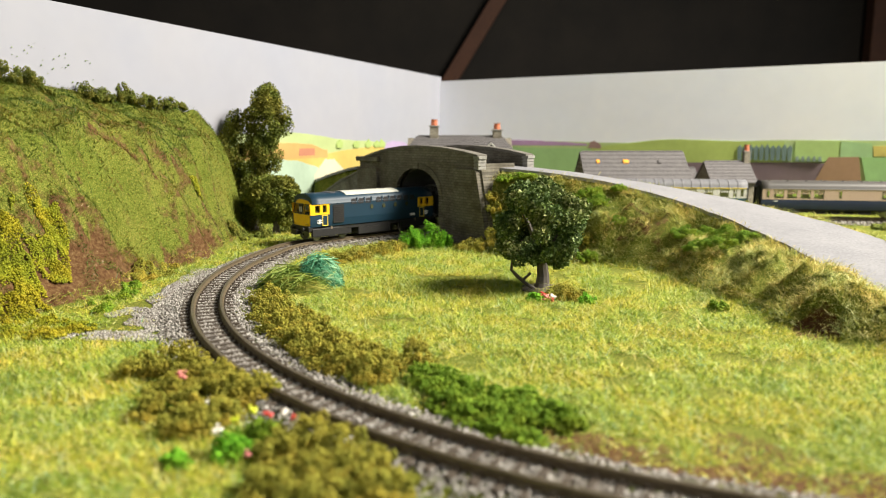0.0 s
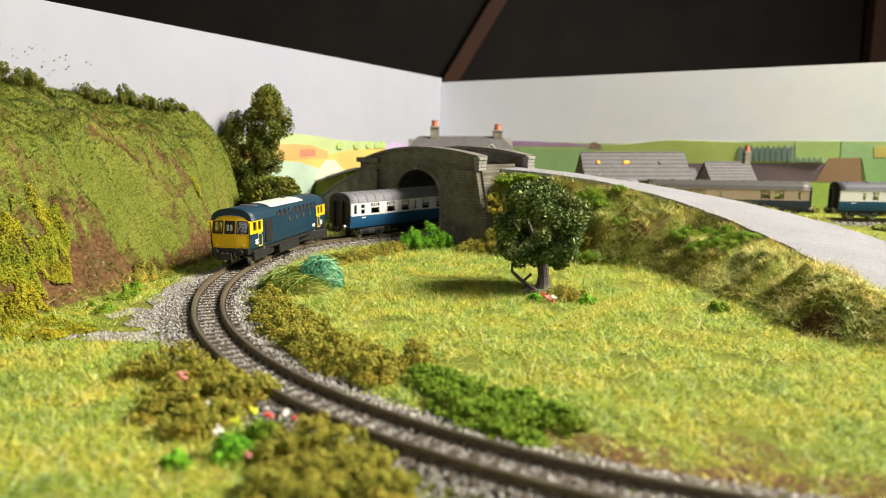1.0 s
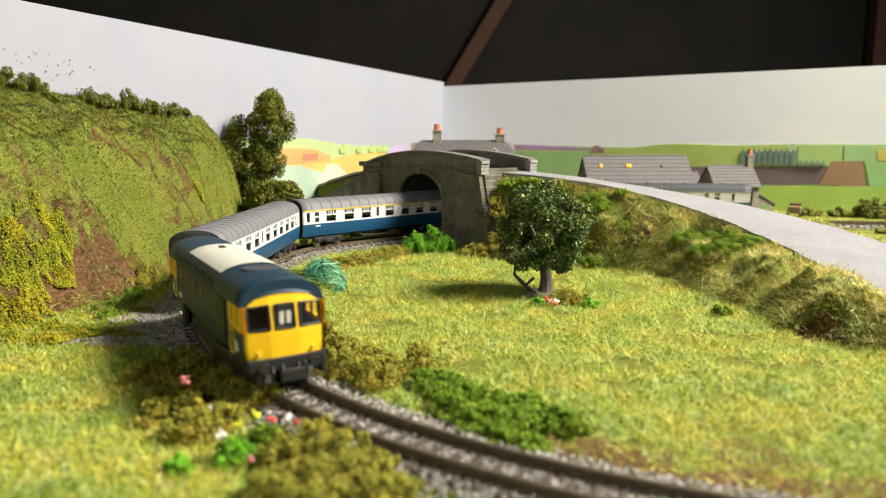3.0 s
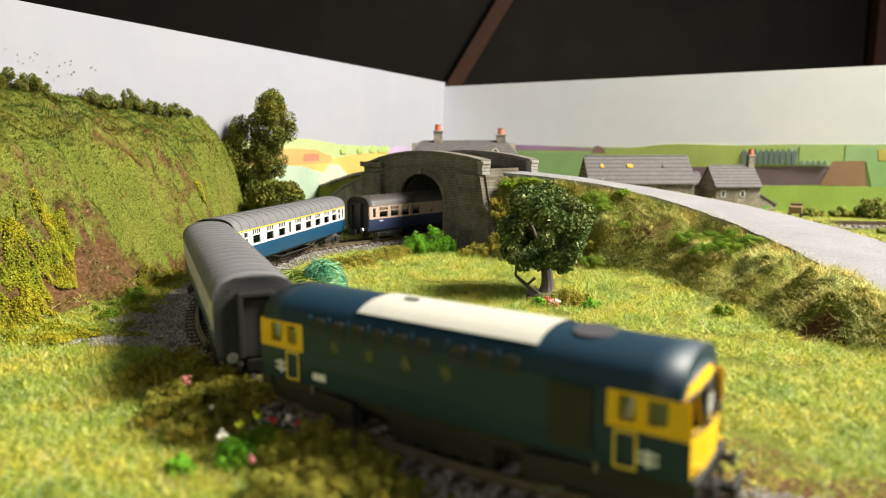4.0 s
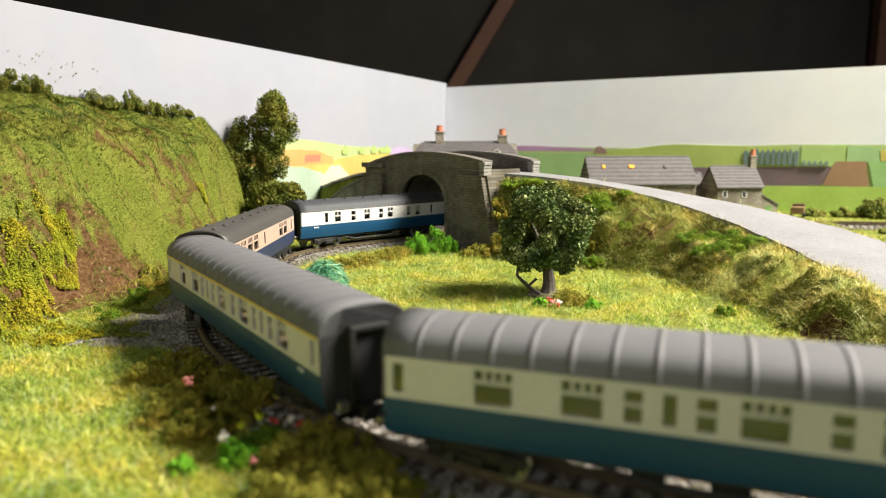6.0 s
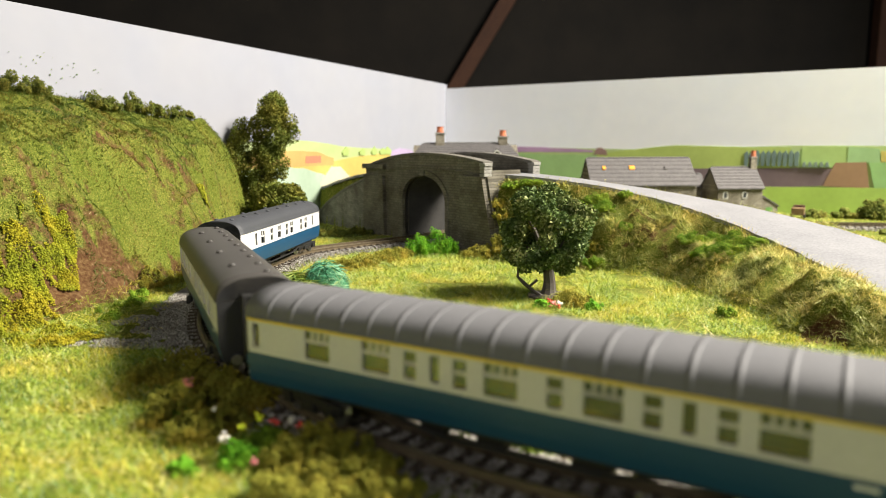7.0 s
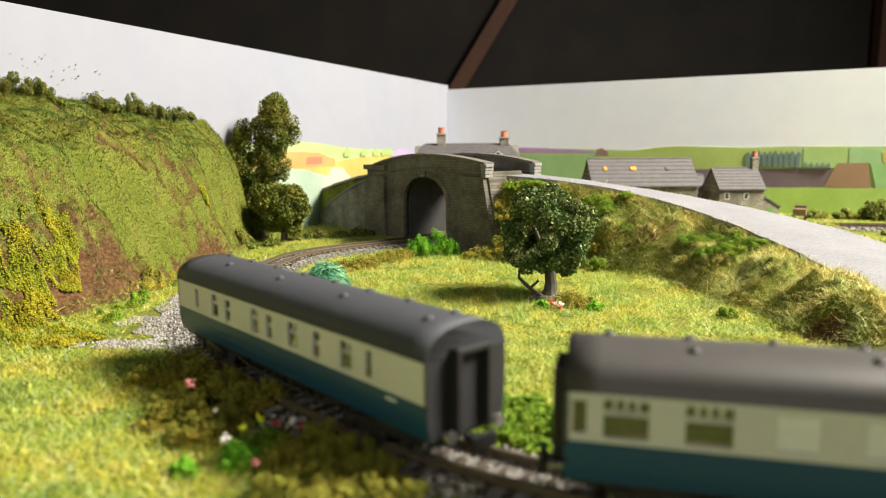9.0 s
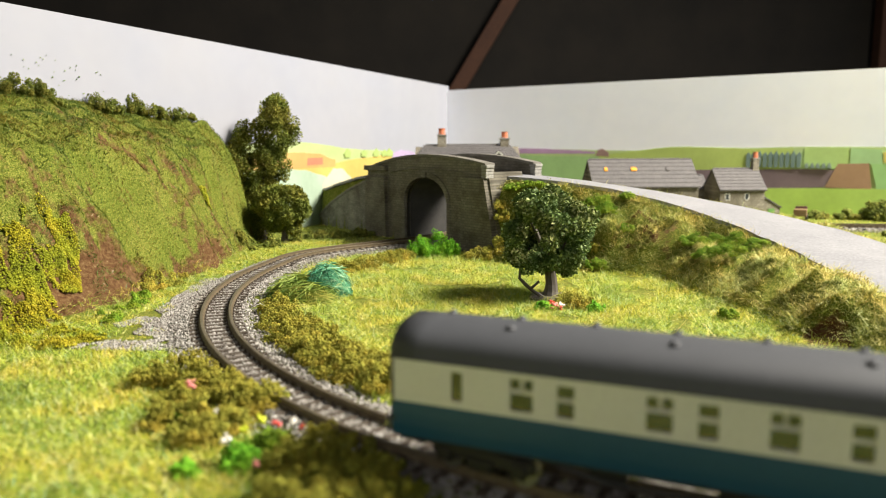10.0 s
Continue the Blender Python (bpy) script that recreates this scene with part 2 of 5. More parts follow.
# ---- the line of the track ----
RAIL = 0.005
CX, CY, CR = 0.14, 0.345, 0.2465
LINE = [(0.90, 0.48), (0.60, 0.532), (0.44, 0.553), (0.29, 0.578), (0.18, 0.610), (0.09, 0.597), (0.02, 0.548), (-0.03, 0.492)]
LINE += [(CX + CR * math.cos(radians(a)), CY + CR * math.sin(radians(a))) for a in range(158, 279, 12)]
LINE += [(0.30, 0.108), (0.45, 0.122), (0.62, 0.140), (0.80, 0.160), (1.0, 0.185)]


def glide(points, n=24):
    p = np.array(points, float)
    q = np.vstack([2 * p[0] - p[1], p, 2 * p[-1] - p[-2]])
    out = []
    for i in range(1, len(q) - 2):
        a, b, c, d = q[i - 1:i + 3]
        for u in np.arange(n) / n:
            out.append(0.5 * (2 * b + (c - a) * u + (2 * a - 5 * b + 4 * c - d) * u * u + (3 * b - a - 3 * c + d) * u ** 3))
    out.append(p[-1])
    return np.array(out)


PATH = glide(LINE)
ARC = np.r_[0, np.cumsum(np.linalg.norm(np.diff(PATH, axis=0), axis=1))]
ARC -= ARC[7 * 24]      # nought at the bridge


def on_line(s):
    return np.array([np.interp(s, ARC, PATH[:, 0]), np.interp(s, ARC, PATH[:, 1])])


def heading(s):
    d = on_line(s + 0.004) - on_line(s - 0.004)
    return d / np.linalg.norm(d)


def away(x, y, line):
    """Distance of points from a line of points, and the nearest index."""
    best, idx = np.full(x.shape, 9.0), np.zeros(x.shape, int)
    for i, p in enumerate(line):
        d = np.hypot(x - p[0], y - p[1])
        hit = d < best
        best[hit], idx[hit] = d[hit], i
    return best, idx

# ---- the shape of the land ----
FOOT = np.array([(-0.165, 0.00), (-0.163, 0.239), (-0.154, 0.281), (-0.147, 0.313), (-0.146, 0.354), (-0.135, 0.40), (-0.138, 0.46), (-0.15, 0.53), (-0.16, 0.9)])
ROAD = glide([(-0.11, 0.66, 0.030), (-0.062, 0.588, 0.046), (-0.028, 0.546, 0.050), (0.006, 0.50, 0.052), (0.045, 0.466, 0.051), (0.085, 0.452, 0.047),
              (0.122, 0.440, 0.041), (0.155, 0.415, 0.034), (0.178, 0.375, 0.027), (0.190, 0.325, 0.020), (0.197, 0.270, 0.013), (0.203, 0.215, 0.007), (0.207, 0.160, 0.004)], 16)
ROAD_HALF = 0.024
ROAD_WIDE = np.interp(np.arange(len(ROAD)), [0, 64, 90, 112, 192], [-0.006, -0.006, 0.0, 0.0, 0.010])
CRACK = glide([(-0.1850, 0.362), (-0.1795, 0.371), (-0.1750, 0.379), (-0.1690, 0.382), (-0.1655, 0.385)], 8)
MOUNDS = [(0.137, 0.303, 0.014, 0.011), (0.149, 0.272, 0.013, 0.012), (0.143, 0.247, 0.012, 0.010), (0.128, 0.330, 0.012, 0.007), (0.112, 0.386, 0.014, 0.008), (0.160, 0.235, 0.014, 0.010), (0.098, 0.400, 0.010, 0.006)]
FACE, ALONG, BACK = np.array((-0.048, 0.536)), np.array((0.6, -0.8)), np.array((0.8, 0.6))


def lumps(x, y, f, seed=0.0):
    return np.array([noise.noise(Vector((a * f + seed, b * f - seed, seed))) for a, b in zip(x.ravel(), y.ravel())]).reshape(x.shape)


def soft(t):
    t = np.clip(t, 0, 1)
    return t * t * (3 - 2 * t)


def road_away(x, y):
    d, i = away(x, y, ROAD)
    return d - ROAD_WIDE[i], i


def land(x, y, fine=True):
    """Height of the ground, and how bare the soil is."""
    x, y = np.asarray(x, float), np.asarray(y, float)
    n1 = lumps(x, y, 22.0) if fine else 0 * x
    n2 = lumps(x, y, 75.0, 3.7) if fine else 0 * x
    n3 = lumps(x, y, 200.0, 8.1) if fine else 0 * x
    z = 0.0008 * n1 + 0.0006 * n2 + 0.0003 * n3
    soil = -0.3 + 0 * x
    # hill along the wall
    foot = np.interp(y, FOOT[:, 1], FOOT[:, 0]) + 0.006 * n2
    wall = -0.006 - 0.443 * (0.9 - y)
    u = np.clip((foot - x) / np.maximum(foot - wall, 0.02), 0, 1.4)
    top = (0.1023 + (0.38 - y) * 0.098) * soft((0.565 - y) / 0.055)
    face = 0.55 * soft(u / 0.42) + 0.45 * u
    z = z + np.where(u > 0, top * np.minimum(face, 1.02) + (0.0034 * n2 + 0.0018 * n3 + 0.0045 * n1) * soft(u * 4), 0)
    soil = np.where(u > 0.01, np.maximum(0.38 - 2.5 * np.abs(u - 0.05), 0.20) + 0.24 * n1 + 0.35 * n3 - 0.25 * soft((u - 0.5) * 3), soil)
    # bare earth along the foot, a torn crack and a small slip high on the face
    soil = np.where(u > 0.004, soil + 0.26 * soft((0.11 + 0.09 * n1 - u) / 0.06) * soft((0.43 - y) / 0.03), soil)
    rent, _ = away(x, y, CRACK)
    tear = soft((0.0020 + 0.002 * n3 - rent) / 0.002)
    slip = soft((0.007 + 0.004 * n2 - np.hypot(x + 0.149, y - 0.432)) / 0.004)
    z = z - 0.0055 * tear - 0.003 * slip
    soil = soil + 0.40 * tear + 0.30 * slip
    # road bank
    d, i = road_away(x, y)
    rz = ROAD[i, 2]
    k = (x - FACE[0]) * ALONG[0] + (y - FACE[1]) * ALONG[1]
    b = (x - FACE[0]) * BACK[0] + (y - FACE[1]) * BACK[1]
    run = 0.046 + 0.018 * n1 + 0.010 * n2
    bank = (rz - 0.0022) * (1 - soft((d - ROAD_HALF * 0.93) / run) ** 0.8)
    bank = np.where((k > -0.14) & (k < 0.133), np.where(b > 0.003, bank, 0), bank)
    gone, _ = away(x, y, PATH)
    bank = np.where((b > -0.002) & (b < 0.052) & (k > 0.012) & (k < 0.086), 0, bank)
    wing = np.interp(k, [-0.17, -0.134, -0.1, -0.066, -0.033, 0.0], [0.0, 0.004, 0.022, 0.036, 0.047, 0.0])
    wing = (wing + 0.007 * soft((b - 0.004) / 0.02)) * (b > 0.004) * (1 - soft((b - 0.035) / 0.05)) * (k > -0.17) * (k < -0.004)
    bank = np.maximum(bank, wing)
    bank = bank * soft((gone - 0.029) / 0.003)
    rough = (0.0075 * n2 + 0.0042 * n3) * soft((d - ROAD_HALF) / 0.012) * soft(bank / 0.01)
    z = np.maximum(z, bank + rough)
    for bx, by, br, bh in MOUNDS:
        z = z + bh * np.exp(-((x - bx) ** 2 + (y - by) ** 2) / (br * br)) * (1 + 0.35 * n2 + 0.25 * n3) * soft((d - ROAD_HALF * 0.9) / 0.008)
    soil = np.where((bank > 0.006) & (d > ROAD_HALF * 0.9), 0.02 + 0.45 * n1 + 0.3 * n3, soil)
    dry = soft((gone - 0.014) / 0.004) * (1 - soft((gone - 0.024 - 0.006 * n2) / 0.006)) * soft((x + 0.012) / 0.02) * (np.hypot(x - CX, y - CY) < CR) * (y < 0.3)
    for px, py, pr in ((-0.0125, 0.1723, 0.010), (0.030, 0.150, 0.013), (0.046, 0.146, 0.016), (0.016, 0.1430, 0.012), (0.070, 0.148, 0.018)):
        soil = np.maximum(soil, 0.42 * soft((pr * (1 + 0.6 * n2) - np.hypot(x - px, (y - py) * 1.4)) / 0.006) - 0.1)
    soil = np.maximum(soil, 0.55 * dry - 0.05 - 0.6 * (dry < 0.05))
    pit = soft((0.011 + 0.004 * n3 - np.hypot(x - 0.1345, (y - 0.2405) * 0.9)) / 0.007)
    z, soil = np.maximum(z - 0.010 * pit, 0.0), soil + 0.9 * pit
    # a ballast shoulder under the track
    z = np.where(gone < 0.018, np.maximum(np.minimum(z, 0.0016), 0.0012 * soft((0.018 - gone) / 0.006)), z)
    return z, soil


def ground_sheet():
    xs = np.unique(np.r_[np.arange(-1.0, -0.36, 0.04), np.arange(-0.36, 0.42, 0.0030), np.arange(0.42, 1.3, 0.02)])
    ys = np.unique(np.r_[np.arange(-0.5, 0.06, 0.04), np.arange(0.06, 0.70, 0.0030), np.arange(0.70, 0.96, 0.012)])
    gx, gy = np.meshgrid(xs, ys)
    gz, soil = land(gx, gy)
    verts = np.stack([gx, gy, gz], -1).reshape(-1, 3)
    w = len(xs)
    a = (np.arange(len(ys) - 1)[:, None] * w + np.arange(w - 1)[None, :]).ravel()
    me = big_mesh("ground", verts, np.stack([a, a + 1, a + w + 1, a + w], 1), M["ground"])
    me.polygons.foreach_set("use_smooth", np.ones(len(me.polygons), bool))
    at = me.attributes.new("soil", "FLOAT", "POINT")
    at.data.foreach_set("value", soil.ravel().astype(np.float32))
    return tagged(new("ground", me), "flocked green scenery base with a steep earthy hill", "ground", kind="structure")


ground_sheet()

# ---- loft room ----
def room():
    def slab(name, label, bm, mat):
        me = bpy.data.meshes.new(name)
        bm.to_mesh(me)
        bm.free()
        me.materials.append(mat)
        return tagged(new(name, me), label, "wall", kind="structure")
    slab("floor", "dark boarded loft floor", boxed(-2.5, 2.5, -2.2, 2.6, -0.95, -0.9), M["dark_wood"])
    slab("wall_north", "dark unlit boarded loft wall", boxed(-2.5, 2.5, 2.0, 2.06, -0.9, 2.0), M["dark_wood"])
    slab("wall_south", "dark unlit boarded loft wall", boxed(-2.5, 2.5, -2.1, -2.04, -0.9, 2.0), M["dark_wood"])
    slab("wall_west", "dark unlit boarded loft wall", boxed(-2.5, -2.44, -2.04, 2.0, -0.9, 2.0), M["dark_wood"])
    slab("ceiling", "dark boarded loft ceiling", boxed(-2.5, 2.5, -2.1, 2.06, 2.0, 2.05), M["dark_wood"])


room()


def rafter(a, b, w):
    a, b = Vector(a), Vector(b)
    bm = boxed(-w / 2, w / 2, -0.02, 0.02, 0, (b - a).length, 0.003)
    me = bpy.data.meshes.new("rafter")
    bm.to_mesh(me)
    bm.free()
    me.materials.append(M["beam"])
    ob = tagged(new("rafter", me), "red-brown stained wooden rafter in the dark loft", "beam", "rafters", "structure")
    ob.matrix_world = Matrix.Translation(a) @ (b - a).to_track_quat("Z", "Y").to_matrix().to_4x4()


rafter((-0.244, 1.96, -0.2), (0.340, 1.96, 0.75), 0.052)
rafter((1.225, 1.96, -0.2), (1.225, 1.96, 0.75), 0.12)

# ---- painted backdrop boards ----
CORNER = Vector((-0.004, 0.90, 0.0))
LEFT, RIGHT = Vector((-0.405, -0.914, 0)), Vector((0.875, -0.483, 0))


def backdrop(name, way, length, top, label, shapes):
    """A board on the wall's line; shapes are painted fields (colour, outline along the wall and up)."""
    out = Vector((way.y, -way.x, 0)) if name.endswith("left") else Vector((-way.y, way.x, 0))
    m = Matrix(((way.x, -out.x, 0, CORNER.x), (way.y, -out.y, 0, CORNER.y), (0, 0, 1, 0), (0, 0, 0, 1)))
    me = bpy.data.meshes.new(name)
    bm = boxed(-0.004, length, -0.006, 0.0, -0.02, top)
    bm.to_mesh(me)
    bm.free()
    # each board takes its own light-evened copy of the sky paint
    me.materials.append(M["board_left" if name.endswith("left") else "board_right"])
    ob = tagged(new(name, me), label, "backdrop", kind="structure")
    ob.matrix_world = m
    for i, (title, colour, outline) in enumerate(shapes):
        key = "paint_" + name + title
        if key not in M:
            M[key] = paint(key, colour)
        d = 0.0004 + 0.00012 * i
        part(title, prism(outline, "y", -0.001, d), M[key], ob)
    return ob


def rolling(x0, x1, base, heights, seed):
    """A hill outline from base up to wavy heights."""
    n = 22
    tops = []
    for i in range(n + 1):
        u = i / n
        h = float(np.interp(u, np.linspace(0, 1, len(heights)), heights)) + 0.0012 * noise.noise(Vector((u * 9 + seed, seed, 0)))
        tops.append((x0 + (x1 - x0) * u, h))
    return [(x0, base)] + tops + [(x1, base)]


backdrop("backdrop_right", RIGHT, 1.1, 0.1415, "board painted with pale sky, hills and fields", [
    ("painted_far_hills", (0.40, 0.50, 0.22), rolling(0.0, 1.1, -0.01, [0.066, 0.0668, 0.064, 0.069, 0.0665, 0.0688, 0.0640, 0.066, 0.06], 2)),
    ("painted_heather", (0.42, 0.26, 0.44), rolling(0.07, 0.195, 0.0615, [0.063, 0.0682, 0.0672, 0.066, 0.0635], 4)),
    ("painted_meadow", (0.30, 0.47, 0.20), rolling(0.02, 0.32, -0.01, [0.058, 0.0600, 0.058, 0.0585, 0.060], 5)),
    ("painted_hillside", (0.42, 0.52, 0.14), rolling(0.20, 0.40, 0.03, [0.0595, 0.0645, 0.0690, 0.0680, 0.0665, 0.0660], 6)),
    ("painted_brown_bush", (0.30, 0.19, 0.17), [(0.196, 0.0590), (0.199, 0.0660), (0.204, 0.0670), (0.211, 0.0630), (0.212, 0.0580)]),
    ("painted_ploughed_field", (0.20, 0.145, 0.165), [(0.30, 0.0225), (0.30, 0.0440), (0.41, 0.0460), (0.446, 0.0455), (0.446, 0.0290), (0.38, 0.0255)]),
    ("painted_pale_field", (0.40, 0.55, 0.20), [(0.410, 0.0470), (0.410, 0.0665), (0.448, 0.0672), (0.449, 0.0470)]),
    ("painted_mint_field", (0.36, 0.55, 0.27), [(0.450, 0.0515), (0.450, 0.0670), (0.476, 0.0650), (0.477, 0.0515)]),
    ("painted_yellow_field", (0.60, 0.50, 0.14), [(0.478, 0.0525), (0.477, 0.0625), (0.56, 0.0640), (0.56, 0.0540)]),
    ("painted_brown_field", (0.36, 0.22, 0.13), [(0.430, 0.0280), (0.440, 0.0515), (0.466, 0.0520), (0.470, 0.0270)]),
    ("painted_green_field", (0.33, 0.55, 0.22), [(0.474, 0.0275), (0.468, 0.0515), (0.6, 0.0525), (0.6, 0.0275)]),
    ("painted_low_field", (0.42, 0.60, 0.12), [(0.26, -0.01), (0.26, 0.0230), (0.38, 0.0262), (0.47, 0.0275), (0.75, 0.0280), (0.75, -0.01)]),
] + [("painted_wood", (0.16, 0.23, 0.22), [(0.357 + i * 0.0052, 0.0475), (0.3565 + i * 0.0052, 0.0600), (0.359 + i * 0.0052, 0.0632 + 0.0006 * (i % 3)), (0.361 + i * 0.0052, 0.0600), (0.3605 + i * 0.0052, 0.0475)]) for i in range(10)]
  + [("painted_copse", (0.22, 0.29, 0.25), [(0.411 + i * 0.0050, 0.0470), (0.4115 + i * 0.0050, 0.0515), (0.4135 + i * 0.0050, 0.0525), (0.4150 + i * 0.0050, 0.0470)]) for i in range(5)])
# Field colours dimmed as well, since the skylight falls squarely on this board.
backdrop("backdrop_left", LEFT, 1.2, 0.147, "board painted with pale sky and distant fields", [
    ("painted_hills", (0.36, 0.43, 0.19), rolling(0.14, 0.40, 0.0, [0.0645, 0.0672, 0.068, 0.0700, 0.0735, 0.0755, 0.0735, 0.0735], 6)),
    ("painted_corn_field", (0.48, 0.37, 0.10), rolling(0.13, 0.40, 0.0, [0.060, 0.0612, 0.0600, 0.0570, 0.0535, 0.0540, 0.050, 0.046], 7)),
    ("painted_orange_field", (0.48, 0.29, 0.10), rolling(0.262, 0.40, 0.052, [0.0590, 0.0655, 0.0660, 0.0660, 0.062], 9)),
    ("painted_red_barn", (0.40, 0.17, 0.10), [(0.283, 0.0545), (0.283, 0.0610), (0.307, 0.0610), (0.308, 0.0545)]),
    ("painted_pale_green", (0.35, 0.45, 0.34), rolling(0.25, 0.40, 0.0, [0.030, 0.044, 0.050, 0.053, 0.050, 0.05], 10)),
    ("painted_cream_track", (0.52, 0.49, 0.35), rolling(0.235, 0.285, 0.030, [0.040, 0.0505, 0.0500, 0.036], 11)),
    ("painted_heather", (0.37, 0.29, 0.45), rolling(0.075, 0.150, 0.0, [0.0600, 0.0645, 0.0670, 0.0640], 8)),
] + [("painted_tree", (0.32, 0.42, 0.13), [(0.150 + i * i * 0.0035, 0.0605), (0.148 + i * i * 0.0035, 0.0640 + 0.001 * (i % 3)), (0.153 + i * i * 0.0035, 0.0675 + 0.0015 * (i % 2)), (0.160 + i * i * 0.0035, 0.0640), (0.159 + i * i * 0.0035, 0.0605)]) for i in range(6)])



# ---- road ----
def road_strip():
    bm = bmesh.new()
    rows = []
    for i in range(len(ROAD)):
        p = ROAD[i]
        d = ROAD[min(i + 1, len(ROAD) - 1)] - ROAD[max(i - 1, 0)]
        side = np.array((-d[1], d[0])) / np.hypot(d[0], d[1])
        row = []
        for s, dz in ((-1, -0.002), (-1, 0), (-0.5, 0.0004), (0, 0.0006), (0.5, 0.0004), (1, 0), (1, -0.002)):
            w = ROAD_HALF + ROAD_WIDE[i] + 0.0018 * noise.noise(Vector((p[0] * 60, p[1] * 60, s))) + 0.0012 * noise.noise(Vector((p[0] * 210, p[1] * 210, s)))
            row.append(bm.verts.new((p[0] + side[0] * s * w, p[1] + side[1] * s * w, p[2] + dz)))
        rows.append(row)
    for a, b in zip(rows, rows[1:]):
        for j in range(len(a) - 1):
            bm.faces.new((a[j], b[j], b[j + 1], a[j + 1]))
    bmesh.ops.recalc_face_normals(bm, faces=bm.faces)
    me = bpy.data.meshes.new("road")
    bm.to_mesh(me)
    bm.free()
    me.materials.append(M["road"])
    tagged(new("road", me), "plain pale grey road running down from the bridge", "road", kind="structure")


road_strip()


# ---- track ----
def swept(profile, offset, s0, s1, step=0.004):
    """A rail's section drawn along the line at a sideways offset."""
    bm = bmesh.new()
    rows = []
    for s in np.arange(s0, s1, step):
        c, h = on_line(s), heading(s)
        n = np.array((-h[1], h[0]))
        rows.append([bm.verts.new((*(c + n * (offset + u)), z)) for u, z in profile])
    k = len(profile)
    for a, b in zip(rows, rows[1:]):
        for j in range(k):
            bm.faces.new((a[j], b[j], b[(j + 1) % k], a[(j + 1) % k]))
    bmesh.ops.recalc_face_normals(bm, faces=bm.faces)
    return bm


HALF_GAUGE = 0.0054
S_FIRST, S_LAST = float(ARC[0]) + 0.01, float(ARC[-1]) - 0.01
SECTION = [(-0.0010, 0.0030), (-0.0010, 0.0034), (-0.0003, 0.0037), (-0.0003, 0.0043), (-0.0006, 0.0045), (-0.0006, 0.0050),
           (0.0006, 0.0050), (0.0006, 0.0045), (0.0003, 0.0043), (0.0003, 0.0037), (0.0010, 0.0034), (0.0010, 0.0030)]


def railway():
    track = thing("railway_track", "model railway track, brown sleepers in grey ballast", "track")
    for off in (-HALF_GAUGE, HALF_GAUGE):
        rail = part("rail", swept(SECTION, off, S_FIRST, S_LAST), M["rail"], track)
        part("rail_head", swept([(-0.0005, 0.00498), (-0.0005, 0.0051), (0.0005, 0.0051), (0.0005, 0.00498)], off, S_FIRST, S_LAST), M["rail_top"], rail, "worn metal running surface")
    bm = boxed(-0.0009, 0.0009, -0.0100, 0.0100, 0.0012, 0.0030, 0.0002)
    for sgn in (-1, 1):
        for inner in (-0.0016, 0.0011):
            box_into(bm, -0.0007, 0.0007, sgn * HALF_GAUGE + inner, sgn * HALF_GAUGE + inner + 0.0005, 0.0029, 0.0037)
    me = bpy.data.meshes.new("sleeper")
    bm.to_mesh(me)
    bm.free()
    me.materials.append(M["sleeper"])
    for s in np.arange(-0.52, 0.62, 0.0052):
        ob = hung("sleeper", me, track)
        c, h = on_line(s), heading(s)
        ob.matrix_world = Matrix.Translation((*c, 0)) @ Matrix.Rotation(math.atan2(h[1], h[0]), 4, "Z")
    # ballast
    rng = np.random.default_rng(5)
    n = 84000
    s = rng.uniform(-0.53, 0.62, n)
    px, py = np.interp(s, ARC, PATH[:, 0]), np.interp(s, ARC, PATH[:, 1])
    hx, hy = np.interp(s + 0.003, ARC, PATH[:, 0]) - px, np.interp(s + 0.003, ARC, PATH[:, 1]) - py
    ln = np.hypot(hx, hy)
    off = np.clip(rng.normal(0, 0.0085, n), -0.017, 0.017) + rng.normal(0, 0.001, n)
    x, y = px - hy / ln * off, py + hx / ln * off
    z = np.where(np.abs(off) < 0.011, 0.0023, np.maximum(0.0023 - (np.abs(off) - 0.011) * 0.25, 0.0006)) + rng.uniform(-0.0003, 0.0003, n)
    pts = np.stack([x, y, z], 1)
    m = 30000    # spilled gravel beside the hill, in uneven spreads
    gx, gy = rng.uniform(-0.150, -0.085, m), rng.uniform(0.222, 0.365, m)
    gone, _ = away(gx, gy, PATH[::2])
    beside = (gone < 0.025 + 0.012 * lumps(gx, gy, 60.0, 6.0)) & (gy > 0.245)
    tongue = np.hypot((gx + 0.112) / 0.024, (gy - 0.2385) / 0.0065) < 1 + 0.6 * lumps(gx, gy, 90.0, 7.0)
    patch = np.hypot((gx + 0.120) / 0.013, (gy - 0.272) / 0.008) < 1 + 0.7 * lumps(gx, gy, 110.0, 8.0)
    keep = (gx < -0.07) & (beside | tongue | patch) & (np.hypot(gx - CX, gy - CY) > CR) & (lumps(gx, gy, 150.0, 9.0) > -0.42)
    gx, gy = gx[keep], gy[keep]
    pts = np.vstack([pts, np.stack([gx, gy, land(gx, gy)[0] + 0.0003], 1)])
    hung("ballast", flecks("ballast", pts, 0.00062, M["ballast"], rng), track)["kind"] = "stuff"


OCTA_V = np.array([(1, 0, 0), (-1, 0, 0), (0, 1, 0), (0, -1, 0), (0, 0, 1), (0, 0, -1)], float)
OCTA_F = np.array([(0, 2, 4), (2, 1, 4), (1, 3, 4), (3, 0, 4), (2, 0, 5), (1, 2, 5), (3, 1, 5), (0, 3, 5)])


